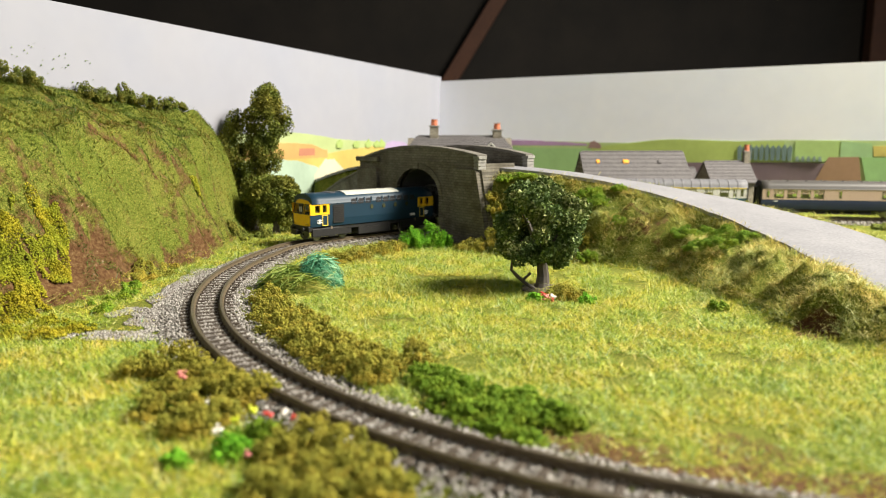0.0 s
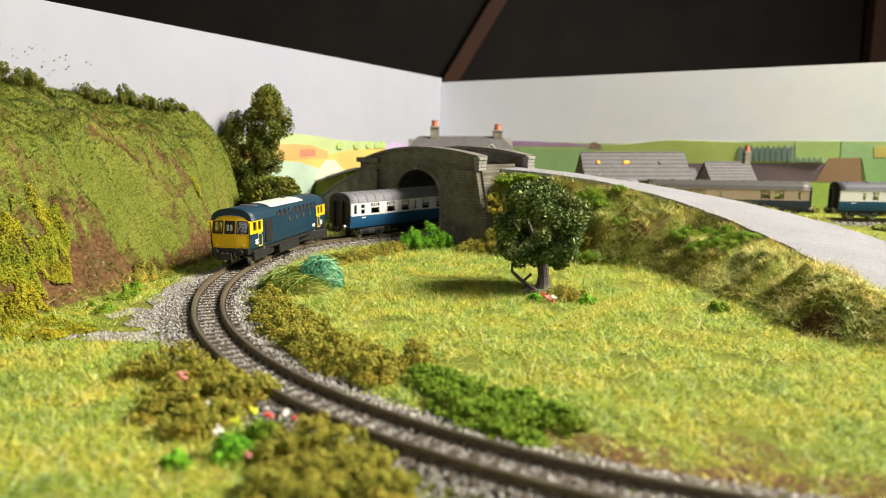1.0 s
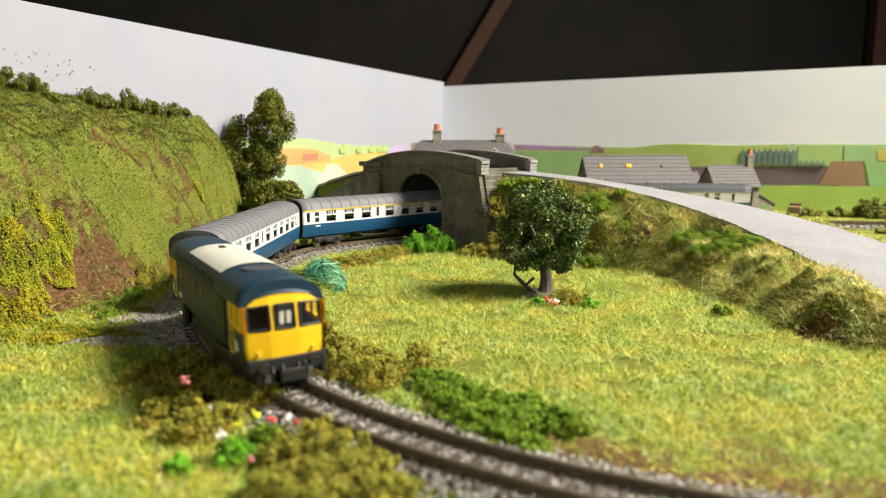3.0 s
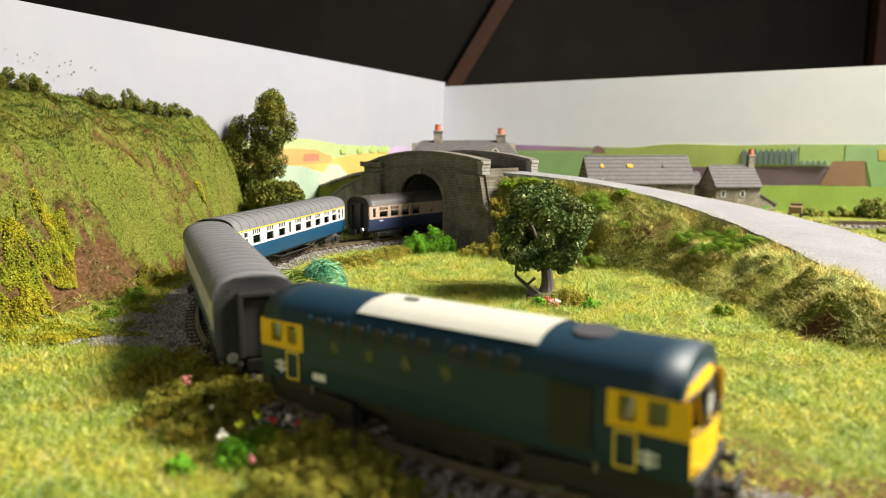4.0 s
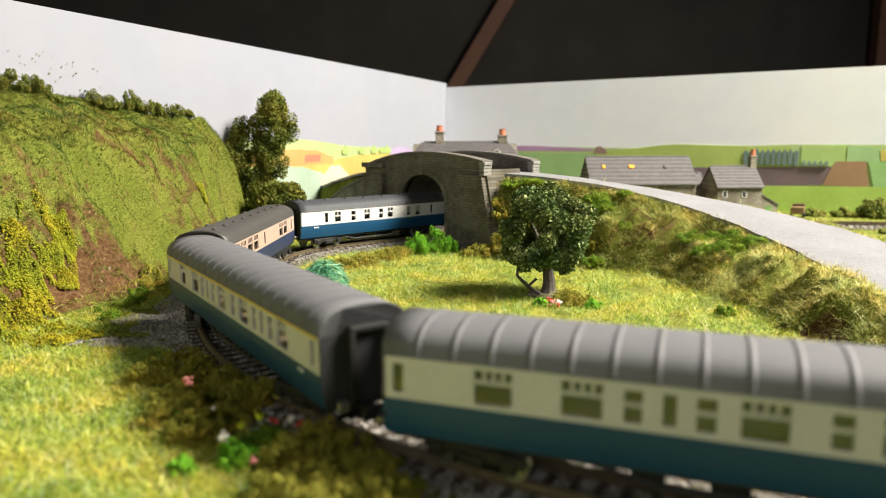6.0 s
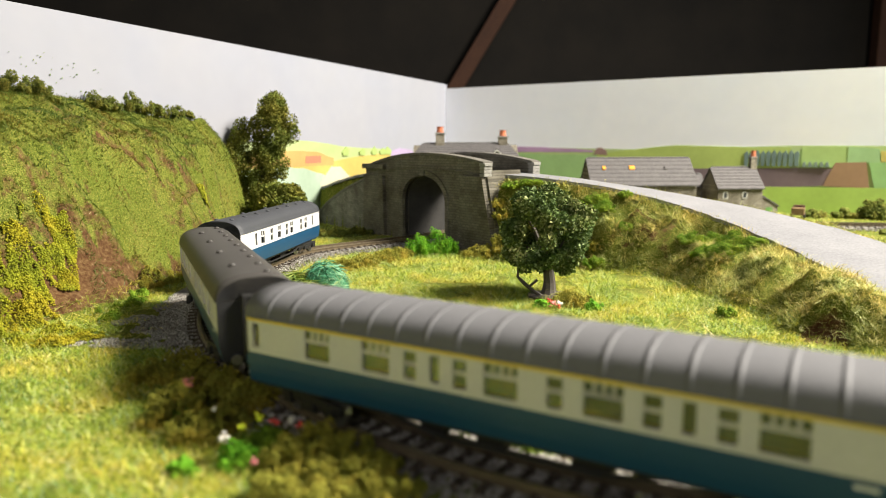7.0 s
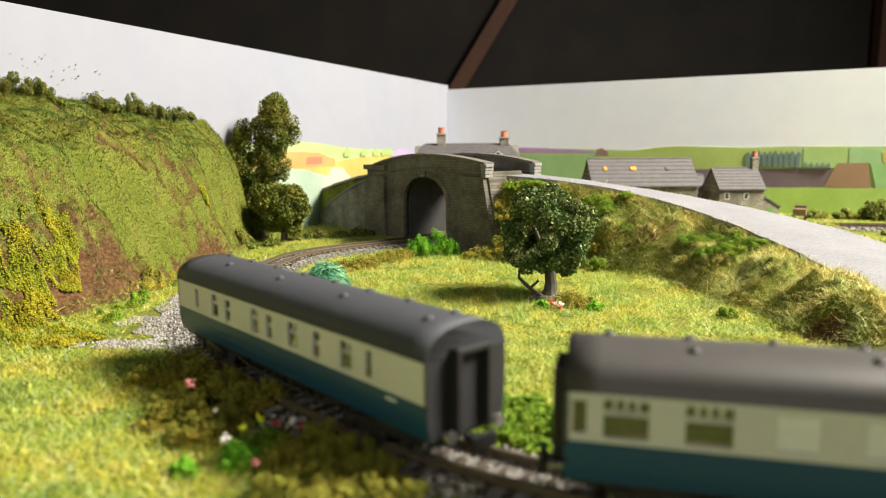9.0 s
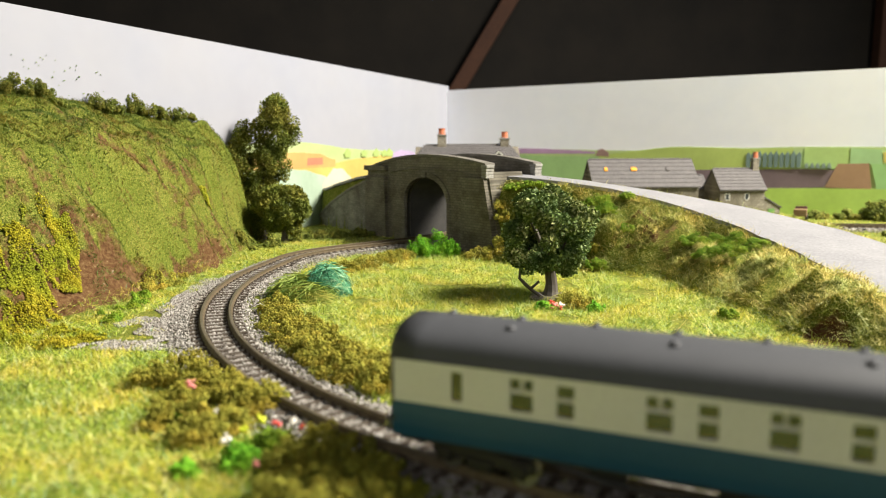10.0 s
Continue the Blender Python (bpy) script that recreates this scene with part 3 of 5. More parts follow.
def turns(rng, n):
    q = rng.normal(size=(n, 4))
    q /= np.linalg.norm(q, axis=1)[:, None]
    w, x, y, z = q.T
    return np.stack([np.stack([1 - 2 * (y * y + z * z), 2 * (x * y - z * w), 2 * (x * z + y * w)], 1),
                     np.stack([2 * (x * y + z * w), 1 - 2 * (x * x + z * z), 2 * (y * z - x * w)], 1),
                     np.stack([2 * (x * z - y * w), 2 * (y * z + x * w), 1 - 2 * (x * x + y * y)], 1)], 1)


TETRA_V = np.array([(0.94, 0, -0.33), (-0.47, 0.82, -0.33), (-0.47, -0.82, -0.33), (0, 0, 1)], float)
TETRA_F = np.array([(0, 2, 1), (0, 1, 3), (1, 2, 3), (2, 0, 3)])


def flecks(name, pts, size, mat, rng):
    """Fine foam crumbs at points."""
    n = len(pts)
    shape = TETRA_V[None] * rng.uniform(0.6, 1.4, (n, 4, 1)) * (size * rng.uniform(0.6, 1.3, (n, 1, 1)))
    v = np.einsum("nij,nkj->nki", turns(rng, n), shape) + pts[:, None, :]
    f = TETRA_F[None] + 4 * np.arange(n)[:, None, None]
    return big_mesh(name, v.reshape(-1, 3), f.reshape(-1, 3), mat)


def crumbs(name, pts, size, mat, rng):
    """Small irregular grains at points."""
    n = len(pts)
    shape = OCTA_V[None] * rng.uniform(0.5, 1.25, (n, 6, 1)) * (size * rng.uniform(0.55, 1.3, (n, 1, 1)))
    v = np.einsum("nij,nkj->nki", turns(rng, n), shape) + pts[:, None, :]
    f = OCTA_F[None] + 6 * np.arange(n)[:, None, None]
    return big_mesh(name, v.reshape(-1, 3), f.reshape(-1, 3), mat)


def leaves(name, pts, size, mat, rng, lean=None):
    """Small folded leaves (two triangles) at points."""
    n = len(pts)
    base = np.array([(0, 0, 0), (0.5, 0.5, 0.12), (0, 1.15, 0), (-0.5, 0.5, 0.12)], float)
    shape = base[None] * (size * rng.uniform(0.6, 1.35, (n, 1, 1)))
    v = np.einsum("nij,nkj->nki", turns(rng, n), shape) + pts[:, None, :]
    f = np.array([(0, 1, 2), (0, 2, 3)])[None] + 4 * np.arange(n)[:, None, None]
    return big_mesh(name, v.reshape(-1, 3), f.reshape(-1, 3), mat)


railway()

# ---- the train ----
def side_point(v):
    """Half-width of a coach body at height v: upright sides, a gentle tumblehome, a curved roof."""
    if v < 0.0125:
        return 0.0094 - 0.0009 * ((0.0125 - v) / 0.0063) ** 2
    if v <= 0.0205:
        return 0.0094
    u = min(1.0, (v - 0.0205) / 0.0052)
    return 0.0094 * math.sqrt(max(0.0, 1 - u ** 2.3))


def side_panel(x0, x1, z0, z1, holes, sgn, thick=0.0006):
    """One side between two heights, with real window openings."""
    bm = bmesh.new()
    xs = sorted({x0, x1, *[h[0] for h in holes], *[h[1] for h in holes]})
    zs = sorted({z0, z1, *[h[2] for h in holes], *[h[3] for h in holes], *np.linspace(z0, z1, 4)})
    cell = {}
    def open_at(a, b):
        return any(h[0] - 1e-6 < a < h[1] + 1e-6 and h[2] - 1e-6 < b < h[3] + 1e-6 for h in holes)
    def vert(i, j, k):
        key = (i, j, k)
        if key not in cell:
            cell[key] = bm.verts.new((xs[i], sgn * (side_point(zs[j]) - k * thick), zs[j]))
        return cell[key]
    for i in range(len(xs) - 1):
        for j in range(len(zs) - 1):
            if open_at((xs[i] + xs[i + 1]) / 2, (zs[j] + zs[j + 1]) / 2):
                for (a, b) in (((i, j), (i + 1, j)), ((i + 1, j), (i + 1, j + 1)), ((i + 1, j + 1), (i, j + 1)), ((i, j + 1), (i, j))):
                    mx, mz = (xs[a[0]] + xs[b[0]]) / 2, (zs[a[1]] + zs[b[1]]) / 2
                    e = 1e-5
                    if a[1] == b[1]:
                        near = open_at(mx, mz + (e if a[1] == j + 1 else -e) * 3)
                    else:
                        near = open_at(mx + (e if a[0] == i + 1 else -e) * 3, mz)
                    if not near:
                        bm.faces.new((vert(*a, 0), vert(*b, 0), vert(*b, 1), vert(*a, 1)))
                continue
            for k in (0, 1):
                bm.faces.new((vert(i, j, k), vert(i + 1, j, k), vert(i + 1, j + 1, k), vert(i, j + 1, k)))
    bmesh.ops.recalc_face_normals(bm, faces=bm.faces)
    return bm


def roof_shell(x0, x1, lift=0.0):
    bm = bmesh.new()
    prof = [(0.0097 + lift, 0.0203)] + [((0.0094 + lift) * math.cos(a) ** 0.87, 0.0205 + (0.0053 + lift) * math.sin(a) ** 0.87) for a in np.linspace(0.02, math.pi / 2 - 0.001, 8)]
    prof = prof + [(-u, v) for u, v in prof[-2::-1]]
    n = max(2, int((x1 - x0) / 0.006))
    rows = [[bm.verts.new((x0 + (x1 - x0) * i / n, u, v)) for u, v in prof] for i in range(n + 1)]
    for a, b in zip(rows, rows[1:]):
        for j in range(len(prof) - 1):
            bm.faces.new((a[j], b[j], b[j + 1], a[j + 1]))
    for r in (rows[0], rows[-1]):
        bm.faces.new(r)
    for f in bm.faces:
        f.smooth = len(f.verts) == 4
    bmesh.ops.recalc_face_normals(bm, faces=bm.faces)
    return bm


def bogie(parent, x, wheelbase, heavy=False):
    pivot = hung("bogie", None, parent)
    pivot.location = (x, 0, 0)
    bm = bmesh.new()
    w = wheelbase / 2
    for s in (-1, 1):
        box_into(bm, -w - 0.003, w + 0.003, s * 0.0072 - 0.0007, s * 0.0072 + 0.0007, 0.0030, 0.0052, 0.0003)
        for a in (-w, w):
            box_into(bm, a - 0.0016, a + 0.0016, s * 0.0079 - 0.0006, s * 0.0079 + 0.0006, 0.0022, 0.0046, 0.0003)
        box_into(bm, -0.0028, 0.0028, s * 0.0079 - 0.0006, s * 0.0079 + 0.0006, 0.0020, 0.0040, 0.0003)
        if heavy:
            box_into(bm, -w - 0.005, w + 0.005, s * 0.0079 - 0.0007, s * 0.0079 + 0.0007, 0.0026, 0.0070, 0.0003)
    box_into(bm, -0.003, 0.003, -0.0068, 0.0068, 0.0030, 0.0068)
    part("bogie_frame", bm, M["black"], pivot)
    for a in (-w, w):
        bm = bmesh.new()
        for s in (-1, 1):
            ring = []
            for k in range(16):
                t = 2 * math.pi * k / 16
                ring.append((a + 0.0031 * math.cos(t), 0.0031 + 0.0031 * math.sin(t)))
            lo = [bm.verts.new((u, s * 0.0046, v)) for u, v in ring]
            hi = [bm.verts.new((u, s * 0.0060, v)) for u, v in ring]
            bm.faces.new(lo)
            bm.faces.new(hi)
            for k in range(16):
                bm.faces.new((lo[k], lo[(k + 1) % 16], hi[(k + 1) % 16], hi[k]))
        bmesh.ops.recalc_face_normals(bm, faces=bm.faces)
        part("wheelset", bm, M["steel"], pivot, "bright steel wheels")
    return pivot


def coupler(parent, x, buffer_paint="steel"):
    s = 1 if x > 0 else -1
    bm = boxed(min(x, x + s * 0.005), max(x, x + s * 0.005), -0.0010, 0.0010, 0.0042, 0.0058, 0.0002)
    box_into(bm, x + s * 0.0045 - 0.0006, x + s * 0.0045 + 0.0006, -0.0028, 0.0028, 0.0040, 0.0068, 0.0003)
    part("coupling", bm, M["black"], parent)
    for y in (-0.0058, 0.0058):
        bm = bmesh.new()
        tube_into(bm, [(x, y, 0.0070), (x + s * 0.0022, y, 0.0070)], [0.0006, 0.0006], 8)
        tube_into(bm, [(x + s * 0.0022, y, 0.0070), (x + s * 0.0028, y, 0.0070)], [0.0013, 0.0012], 10)
        part("buffer", bm, M[buffer_paint], parent, "small round buffer")


COACH = 0.1425
WAIST = 0.0128


PANE = {"W": (7.4, 0.0136, 0.0194), "S": (4.4, 0.0138, 0.0192), "N": (3.2, 0.0138, 0.0190), "D": (2.3, 0.0140, 0.0190), "B": (6.4, 0.0140, 0.0190)}


def window_rows(layout, length):
    """Openings along one side: kind (W wide, S half, N narrow, D door light, B painted over) and place from -50 (rear) to 50 (front)."""
    rows = []
    for word in layout.split():
        kind, at = word[0], float(word[1:]) / 100 * length
        w, z0, z1 = PANE[kind]
        rows.append((at - w / 2000, at + w / 2000, z0, z1, kind))
    return sorted(rows)


def coach(name, length, label, layout_l, layout_r, upper_r, lower_r, roof, ribs=0, vents=0, stripe=False, upper_l=None, lower_l=None):
    half = length / 2
    car = thing(name, label, "railway coach", "passenger coaches")
    for sgn, up, low, layout in ((1, upper_l or upper_r, lower_l or lower_r, layout_l), (-1, upper_r, lower_r, layout_r)):
        rows = window_rows(layout, length)
        holes = [r[:4] for r in rows]
        part("upper_side", side_panel(-half, half, WAIST, 0.0205, holes, sgn), M[up], car)
        part("lower_side", side_panel(-half, half, 0.0062, WAIST, [], sgn), M[low], car)
        for r in rows:
            y = sgn * (0.0094 - 0.0005)
            if r[4] == "B":
                part("blind_window", boxed(r[0] - 0.0002, r[1] + 0.0002, y - 0.0001, y + 0.0002, r[2] - 0.0002, r[3] + 0.0002), M["white"], car, "white painted-over window")
                continue
            pane = part("window", boxed(r[0] - 0.0002, r[1] + 0.0002, y - 0.0001, y + 0.0001, r[2] - 0.0002, r[3] + 0.0002), M["glass"], car)
            if r[4] in "WSN":
                top = {"W": 0.0173, "S": 0.0170, "N": 0.0166}[r[4]]
                bm = boxed(r[0], r[1], y - 0.0001, y + 0.0004, top - 0.0004, top + 0.0003)
                n = {"W": 4, "S": 2, "N": 1}[r[4]]
                for i in range(1, n):
                    c = r[0] + (r[1] - r[0]) * i / n
                    box_into(bm, c - 0.00034, c + 0.00034, y - 0.0001, y + 0.0004, top, r[3])
                part("transom", bm, M[up], pane)
        if stripe:
            part("cantrail_stripe", boxed(-half + 0.001, half - 0.001, sgn * 0.0095 - 0.0002, sgn * 0.0095 + 0.0002, 0.0197, 0.0202), M["stripe"], car, "thin yellow stripe")
        part("number_plate", boxed(half - 0.013, half - 0.0095, sgn * 0.00935 - 0.0001, sgn * 0.00935 + 0.0001, 0.0114, 0.0119), M["white"], car, "small pale plate of unreadable print")
    part("roof", roof_shell(-half, half), M[roof], car)
    if ribs:
        for i in range(1, ribs):
            x = -half + length * i / ribs
            part("roof_rib", roof_shell(x - 0.0006, x + 0.0006, 0.00013), M[roof], car)
    for i in range(vents):
        x = -half + length * (i + 0.5) / vents
        for y in ((-0.0032, 0.0032) if i % 2 else (0.0032,)):
            bm = bmesh.new()
            tube_into(bm, [(x, y, 0.0244), (x, y, 0.0258), (x, y, 0.0262)], [0.0009, 0.0010, 0.0006], 10)
            part("roof_vent", bm, M[roof], car)
    for s in (-1, 1):
        outline = [(u * side_point(v), v) for u, v in [(1, 0.0062), (1, 0.0095), (1, 0.0125), (1, 0.0205), (1, 0.0225), (1, 0.0240), (1, 0.0252)]]
        outline += [(-u, v) for u, v in outline[::-1]]
        end = part("end_wall", prism(outline, "x", s * half, s * (half - 0.0008)), M["end_black"], car)
        bm = bmesh.new()
        x0, x1 = sorted((s * half, s * (half + 0.0024)))
        for y in (-0.0042, 0.0030):
            box_into(bm, x0, x1, y, y + 0.0012, 0.0066, 0.0212, 0.0002)
        box_into(bm, x0, x1, -0.0042, 0.0042, 0.0206, 0.0220, 0.0004)
        part("gangway", bm, M["black"], end)
        bm = boxed(*sorted((s * half, s * (half + 0.0006))), -0.0030, 0.0030, 0.0066, 0.0206)
        part("gangway_door", bm, M["end_black"], end)
        coupler(car, s * half)
    part("interior", boxed(-half + 0.001, half - 0.001, -0.0085, 0.0085, 0.0066, 0.0074), M["inside"], car, "brown floor seen through the windows")
    bm = boxed(-half + 0.001, half - 0.001, -0.0078, 0.0078, 0.0052, 0.0064, 0.0003)
    part("underframe", bm, M["black"], car)
    k = random.Random(len(layout_r))
    for i in range(5):
        x = -0.022 + i * 0.011 + k.uniform(-0.002, 0.002)
        y = k.choice((-0.0055, 0.0025))
        part("battery_box", boxed(x, x + k.uniform(0.005, 0.009), y, y + 0.003, 0.0026, 0.0054, 0.0003), M["black"], car)
    for y in (-0.0070, 0.0070):
        bm = bmesh.new()
        tube_into(bm, [(-0.030, y, 0.0053), (-0.018, y, 0.0032), (0.018, y, 0.0032), (0.030, y, 0.0053)], [0.0004] * 4, 6)
        part("truss_rod", bm, M["black"], car)
    gap = half - 0.020
    bogies = [bogie(car, s * gap, 0.0165) for s in (1, -1)]
    return car, gap, bogies


LOCO = 0.1055


def locomotive():
    half = LOCO / 2 - 0.001
    car = thing("diesel_locomotive", "blue model diesel locomotive with yellow cab ends", "locomotive")
    cab = 0.0165
    for sgn in (1, -1):
        for s in (1, -1):
            a, b = sorted((s * (half - 0.0008), s * (half - cab)))
            h0, h1 = sorted((s * (half - 0.0045), s * (half - 0.0080)))
            d0, d1 = sorted((s * (half - 0.0100), s * (half - 0.0130)))
            holes = [(h0, h1, 0.0157, 0.0196), (d0, d1, 0.0157, 0.0196)]
            y0, y1 = sorted((s * (half - 0.0008), s * (half - 0.0150)))
            part("cab_side", side_panel(y0, y1, 0.0145, 0.0203, holes, sgn, 0.0007), M["yellow"], car, "yellow cab side with two windows")
            z0, z1 = sorted((s * (half - 0.0150), s * (half - cab)))
            part("cab_side_rear", side_panel(z0, z1, 0.0145, 0.0203, [], sgn), M["loco_blue"], car)
            part("cab_lower_side", side_panel(a, b, 0.0080, 0.0145, [], sgn), M["loco_blue"], car)
            for h in holes:
                y = sgn * 0.0088
                part("cab_window", boxed(h[0], h[1], y - 0.0001, y + 0.0001, h[2], h[3]), M["glass"], car)
            part("cab_door_frame", frame_bm(d0 - 0.0006, d1 + 0.0006, 0.0084, 0.0143, sgn * 0.00945, 0.00020), M["stripe"], car, "thin yellow door edging")
        part("body_side", side_panel(-half + cab, half - cab, 0.0080, 0.0203, [], sgn), M["loco_blue"], car)
        # engine-room windows, grilles and marks
        for x in (-0.0265, -0.0165, -0.0065, 0.0035):
            y = sgn * 0.00945
            disc = [(x + 0.0013 * math.cos(a), 0.0170 + 0.0013 * math.sin(a)) for a in [math.pi * k / 7 for k in range(14)]]
            part("side_window", prism(disc, "y", y - 0.00015, y + 0.00015), M["pane_dull"], car, "round dull side window")
        y, x = sgn * 0.0095, half - cab - 0.0052
        bm = boxed(x - 0.0042, x + 0.0042, y - 0.0003, y + 0.0001, 0.0098, 0.0196)
        for i in range(9):
            box_into(bm, x - 0.0040, x + 0.0040, y - 0.0002, y + 0.0003, 0.0100 + i * 0.00105, 0.0096 + i * 0.00105)
        part("side_grille", bm, M["black"], car, "square black radiator grille")
        for x in (half - 0.0075, -half + 0.0075):
            bm = bmesh.new()
            for i, zz in enumerate((0.0100, 0.0112)):
                box_into(bm, x - 0.0018, x + 0.0018, sgn * 0.0094 - 0.0001, sgn * 0.0094 + 0.00018, zz, zz + 0.0005)
            box_into(bm, x - 0.0005, x + 0.0005, sgn * 0.0094 - 0.0001, sgn * 0.0094 + 0.00018, 0.0095, 0.0120)
            part("emblem", bm, M["white"], car, "plain white emblem")
            bm = boxed(x - (0.0145 if x > 0 else -0.0105), x - (0.0105 if x > 0 else -0.0145), sgn * 0.0094 - 0.0001, sgn * 0.0094 + 0.00018, 0.0096, 0.0110)
            part("number_bar", bm, M["white"], car, "small white bar of print")
    # roof
    part("roof", roof_shell(-half + 0.0023, half - 0.0023), M["loco_blue"], car)
    r = roof_shell(-0.0215, 0.0225, 0.0003)
    for f in [f for f in r.faces if all(abs(v.co.y) > 0.0072 for v in f.verts) or len(f.verts) > 4]:
        r.faces.remove(f)
    part("roof_panel", r, M["loco_roof"], car, "cream painted roof panel")
    for i in range(9):      # dark arched louvres along the roof's edge
        x = -0.0335 + i * 0.0058 + (0.003 if i > 5 else 0.0)
        for sgn in (1, -1):
            outline = [(x, 0.0192), (x + 0.0042, 0.0192), (x + 0.0042, 0.0212), (x + 0.0034, 0.0221), (x + 0.0008, 0.0221), (x, 0.0212)]
            part("cantrail_louvre", prism(outline, "y", sgn * 0.0086, sgn * 0.00955), M["end_black"], car)
            bar = [(x - 0.0010, 0.0204), (x - 0.0003, 0.0204), (x - 0.0003, 0.0226), (x - 0.0010, 0.0226)]
            part("roof_strap", prism(bar, "y", sgn * 0.0080, sgn * 0.0096), M["loco_blue"], car)
    part("exhaust", boxed(-0.0150, -0.0115, -0.0008, 0.0008, 0.0258, 0.0264, 0.0002), M["black"], car)
    bm = bmesh.new()
    tube_into(bm, [(0.0300, 0, 0.0248), (0.0300, 0, 0.0259)], [0.0044, 0.0042], 20)
    part("fan_grille", bm, M["roof_dark"], car, "round dark roof fan")
    for s in (1, -1):
        # cab front: three windows in a slightly raked yellow face
        bm = bmesh.new()
        xs = [-0.0091, -0.0082, -0.0034, -0.0022, 0.0022, 0.0034, 0.0082, 0.0091]
        zs = [0.0084, 0.0105, 0.0140, 0.0150, 0.0203, 0.0230]
        def at(i, j, k):
            y, z = xs[i], zs[j] - (0.0018 * (xs[i] / 0.009) ** 2 if j == 5 else 0.0004 * (xs[i] / 0.009) ** 2 if j == 4 else 0)
            rake = 0.0014 * max(0.0, (z - 0.0142) / 0.006) + 0.0012 * (abs(y) / 0.009) ** 3
            narrow = 1 - (0.05 if z < 0.009 else 0)
            return (s * (half - rake - k * 0.0008), y * narrow, z)
        grid = {}
        def v(i, j, k):
            if (i, j, k) not in grid:
                grid[(i, j, k)] = bm.verts.new(at(i, j, k))
            return grid[(i, j, k)]
        panes = []
        for i in range(7):
            for j in range(5):
                if j == 3 and i in (1, 3, 5):
                    panes.append((i, j))
                    q = [(i, j), (i + 1, j), (i + 1, j + 1), (i, j + 1)]
                    for a, b in zip(q, q[1:] + q[:1]):
                        bm.faces.new((v(*a, 0), v(*b, 0), v(*b, 1), v(*a, 1)))
                    continue
                for k in (0, 1):
                    bm.faces.new((v(i, j, k), v(i + 1, j, k), v(i + 1, j + 1, k), v(i, j + 1, k)))
        bmesh.ops.recalc_face_normals(bm, faces=bm.faces)
        front = part("cab_front", bm, M["yellow"], car, "yellow cab front with three windows")
        for i, j in panes:
            bm = bmesh.new()
            q = [bm.verts.new(Vector(at(a, b, 0.6))) for a, b in ((i, j), (i + 1, j), (i + 1, j + 1), (i, j + 1))]
            bm.faces.new(q)
            part("windscreen", bm, M["glass"], front)
            bm = bmesh.new()
            for (a, b), (c, d) in ((((i, j)), (i + 1, j)), ((i + 1, j), (i + 1, j + 1)), ((i + 1, j + 1), (i, j + 1)), ((i, j + 1), (i, j))):
                tube_into(bm, [at(a, b, -0.1), at(c, d, -0.1)], [0.00028, 0.00028], 6)
            part("window_surround", bm, M["black"], front, "thin dark window surround")
        bm = boxed(*sorted((s * (half - 0.0014), s * (half - 0.0006))), -0.0017, 0.0017, 0.0154, 0.0202)
        part("headcode_box", bm, M["black"], front, "dark headcode box with lit panel")
        for y in (-0.0008, 0.0008):
            part("headcode_light", boxed(*sorted((s * (half - 0.0008), s * (half - 0.0004))), y - 0.0005, y + 0.0005, 0.0160, 0.0188), M["loco_roof"], front, "pale headcode dot")
        for y in (-0.0062, 0.0062):
            bm = bmesh.new()
            tube_into(bm, [(s * (half - 0.0012), y, 0.0098), (s * (half + 0.0003), y, 0.0098)], [0.0004, 0.0004], 8)
            part("tail_lamp", bm, M["stripe"], front, "small round lamp housing")
        # blue brow over the windows, buffer beam
        bm = bmesh.new()
        rows = []
        for i in range(9):
            y = -0.0091 + 0.0182 * i / 8
            k = abs(y) / 0.0091
            rows.append([bm.verts.new((s * (half - 0.0015 - 0.0012 * k ** 3 + dx), y * w, z)) for dx, w, z in
                         ((-0.0002, 1.0, 0.0228 - 0.0018 * k * k), (-0.0009, 0.985, 0.0236 - 0.0018 * k * k), (-0.0060, 0.93, 0.0205 + 0.0048 * math.sqrt(max(0.0, 1 - (k * 0.93) ** 2.3))))])
        for a, b in zip(rows, rows[1:]):
            for j in range(2):
                f = bm.faces.new((a[j], a[j + 1], b[j + 1], b[j]))
                f.smooth = True
        bmesh.ops.recalc_face_normals(bm, faces=bm.faces)
        part("cab_brow", bm, M["loco_blue"], car)
        bm = boxed(*sorted((s * (half - 0.003), s * (half + 0.0004))), -0.0088, 0.0088, 0.0056, 0.0086, 0.0004)
        part("buffer_beam", bm, M["black"], car)
        bm = bmesh.new()
        for y in (-0.0035, -0.0012, 0.0024, 0.0040):
            tube_into(bm, [(s * (half + 0.0003), y, 0.0068), (s * (half + 0.0013), y, 0.0055), (s * (half + 0.0006), y, 0.0036)], [0.0003] * 3, 6)
        part("brake_hose", bm, M["black"], car)
        part("bulkhead", boxed(*sorted((s * (half - cab), s * (half - cab - 0.0008))), -0.0088, 0.0088, 0.0062, 0.0203), M["inside"], car)
        coupler(car, s * half, "black")
    part("cab_floor", boxed(-half + 0.0015, half - 0.0015, -0.0082, 0.0082, 0.0058, 0.0082), M["black"], car)
    part("fuel_tank", boxed(-0.0135, 0.0135, -0.0080, 0.0080, 0.0014, 0.0060, 0.0005), M["black"], car)
    gap = half - 0.017
    return car, gap, [bogie(car, s * gap, 0.0205, True) for s in (1, -1)]


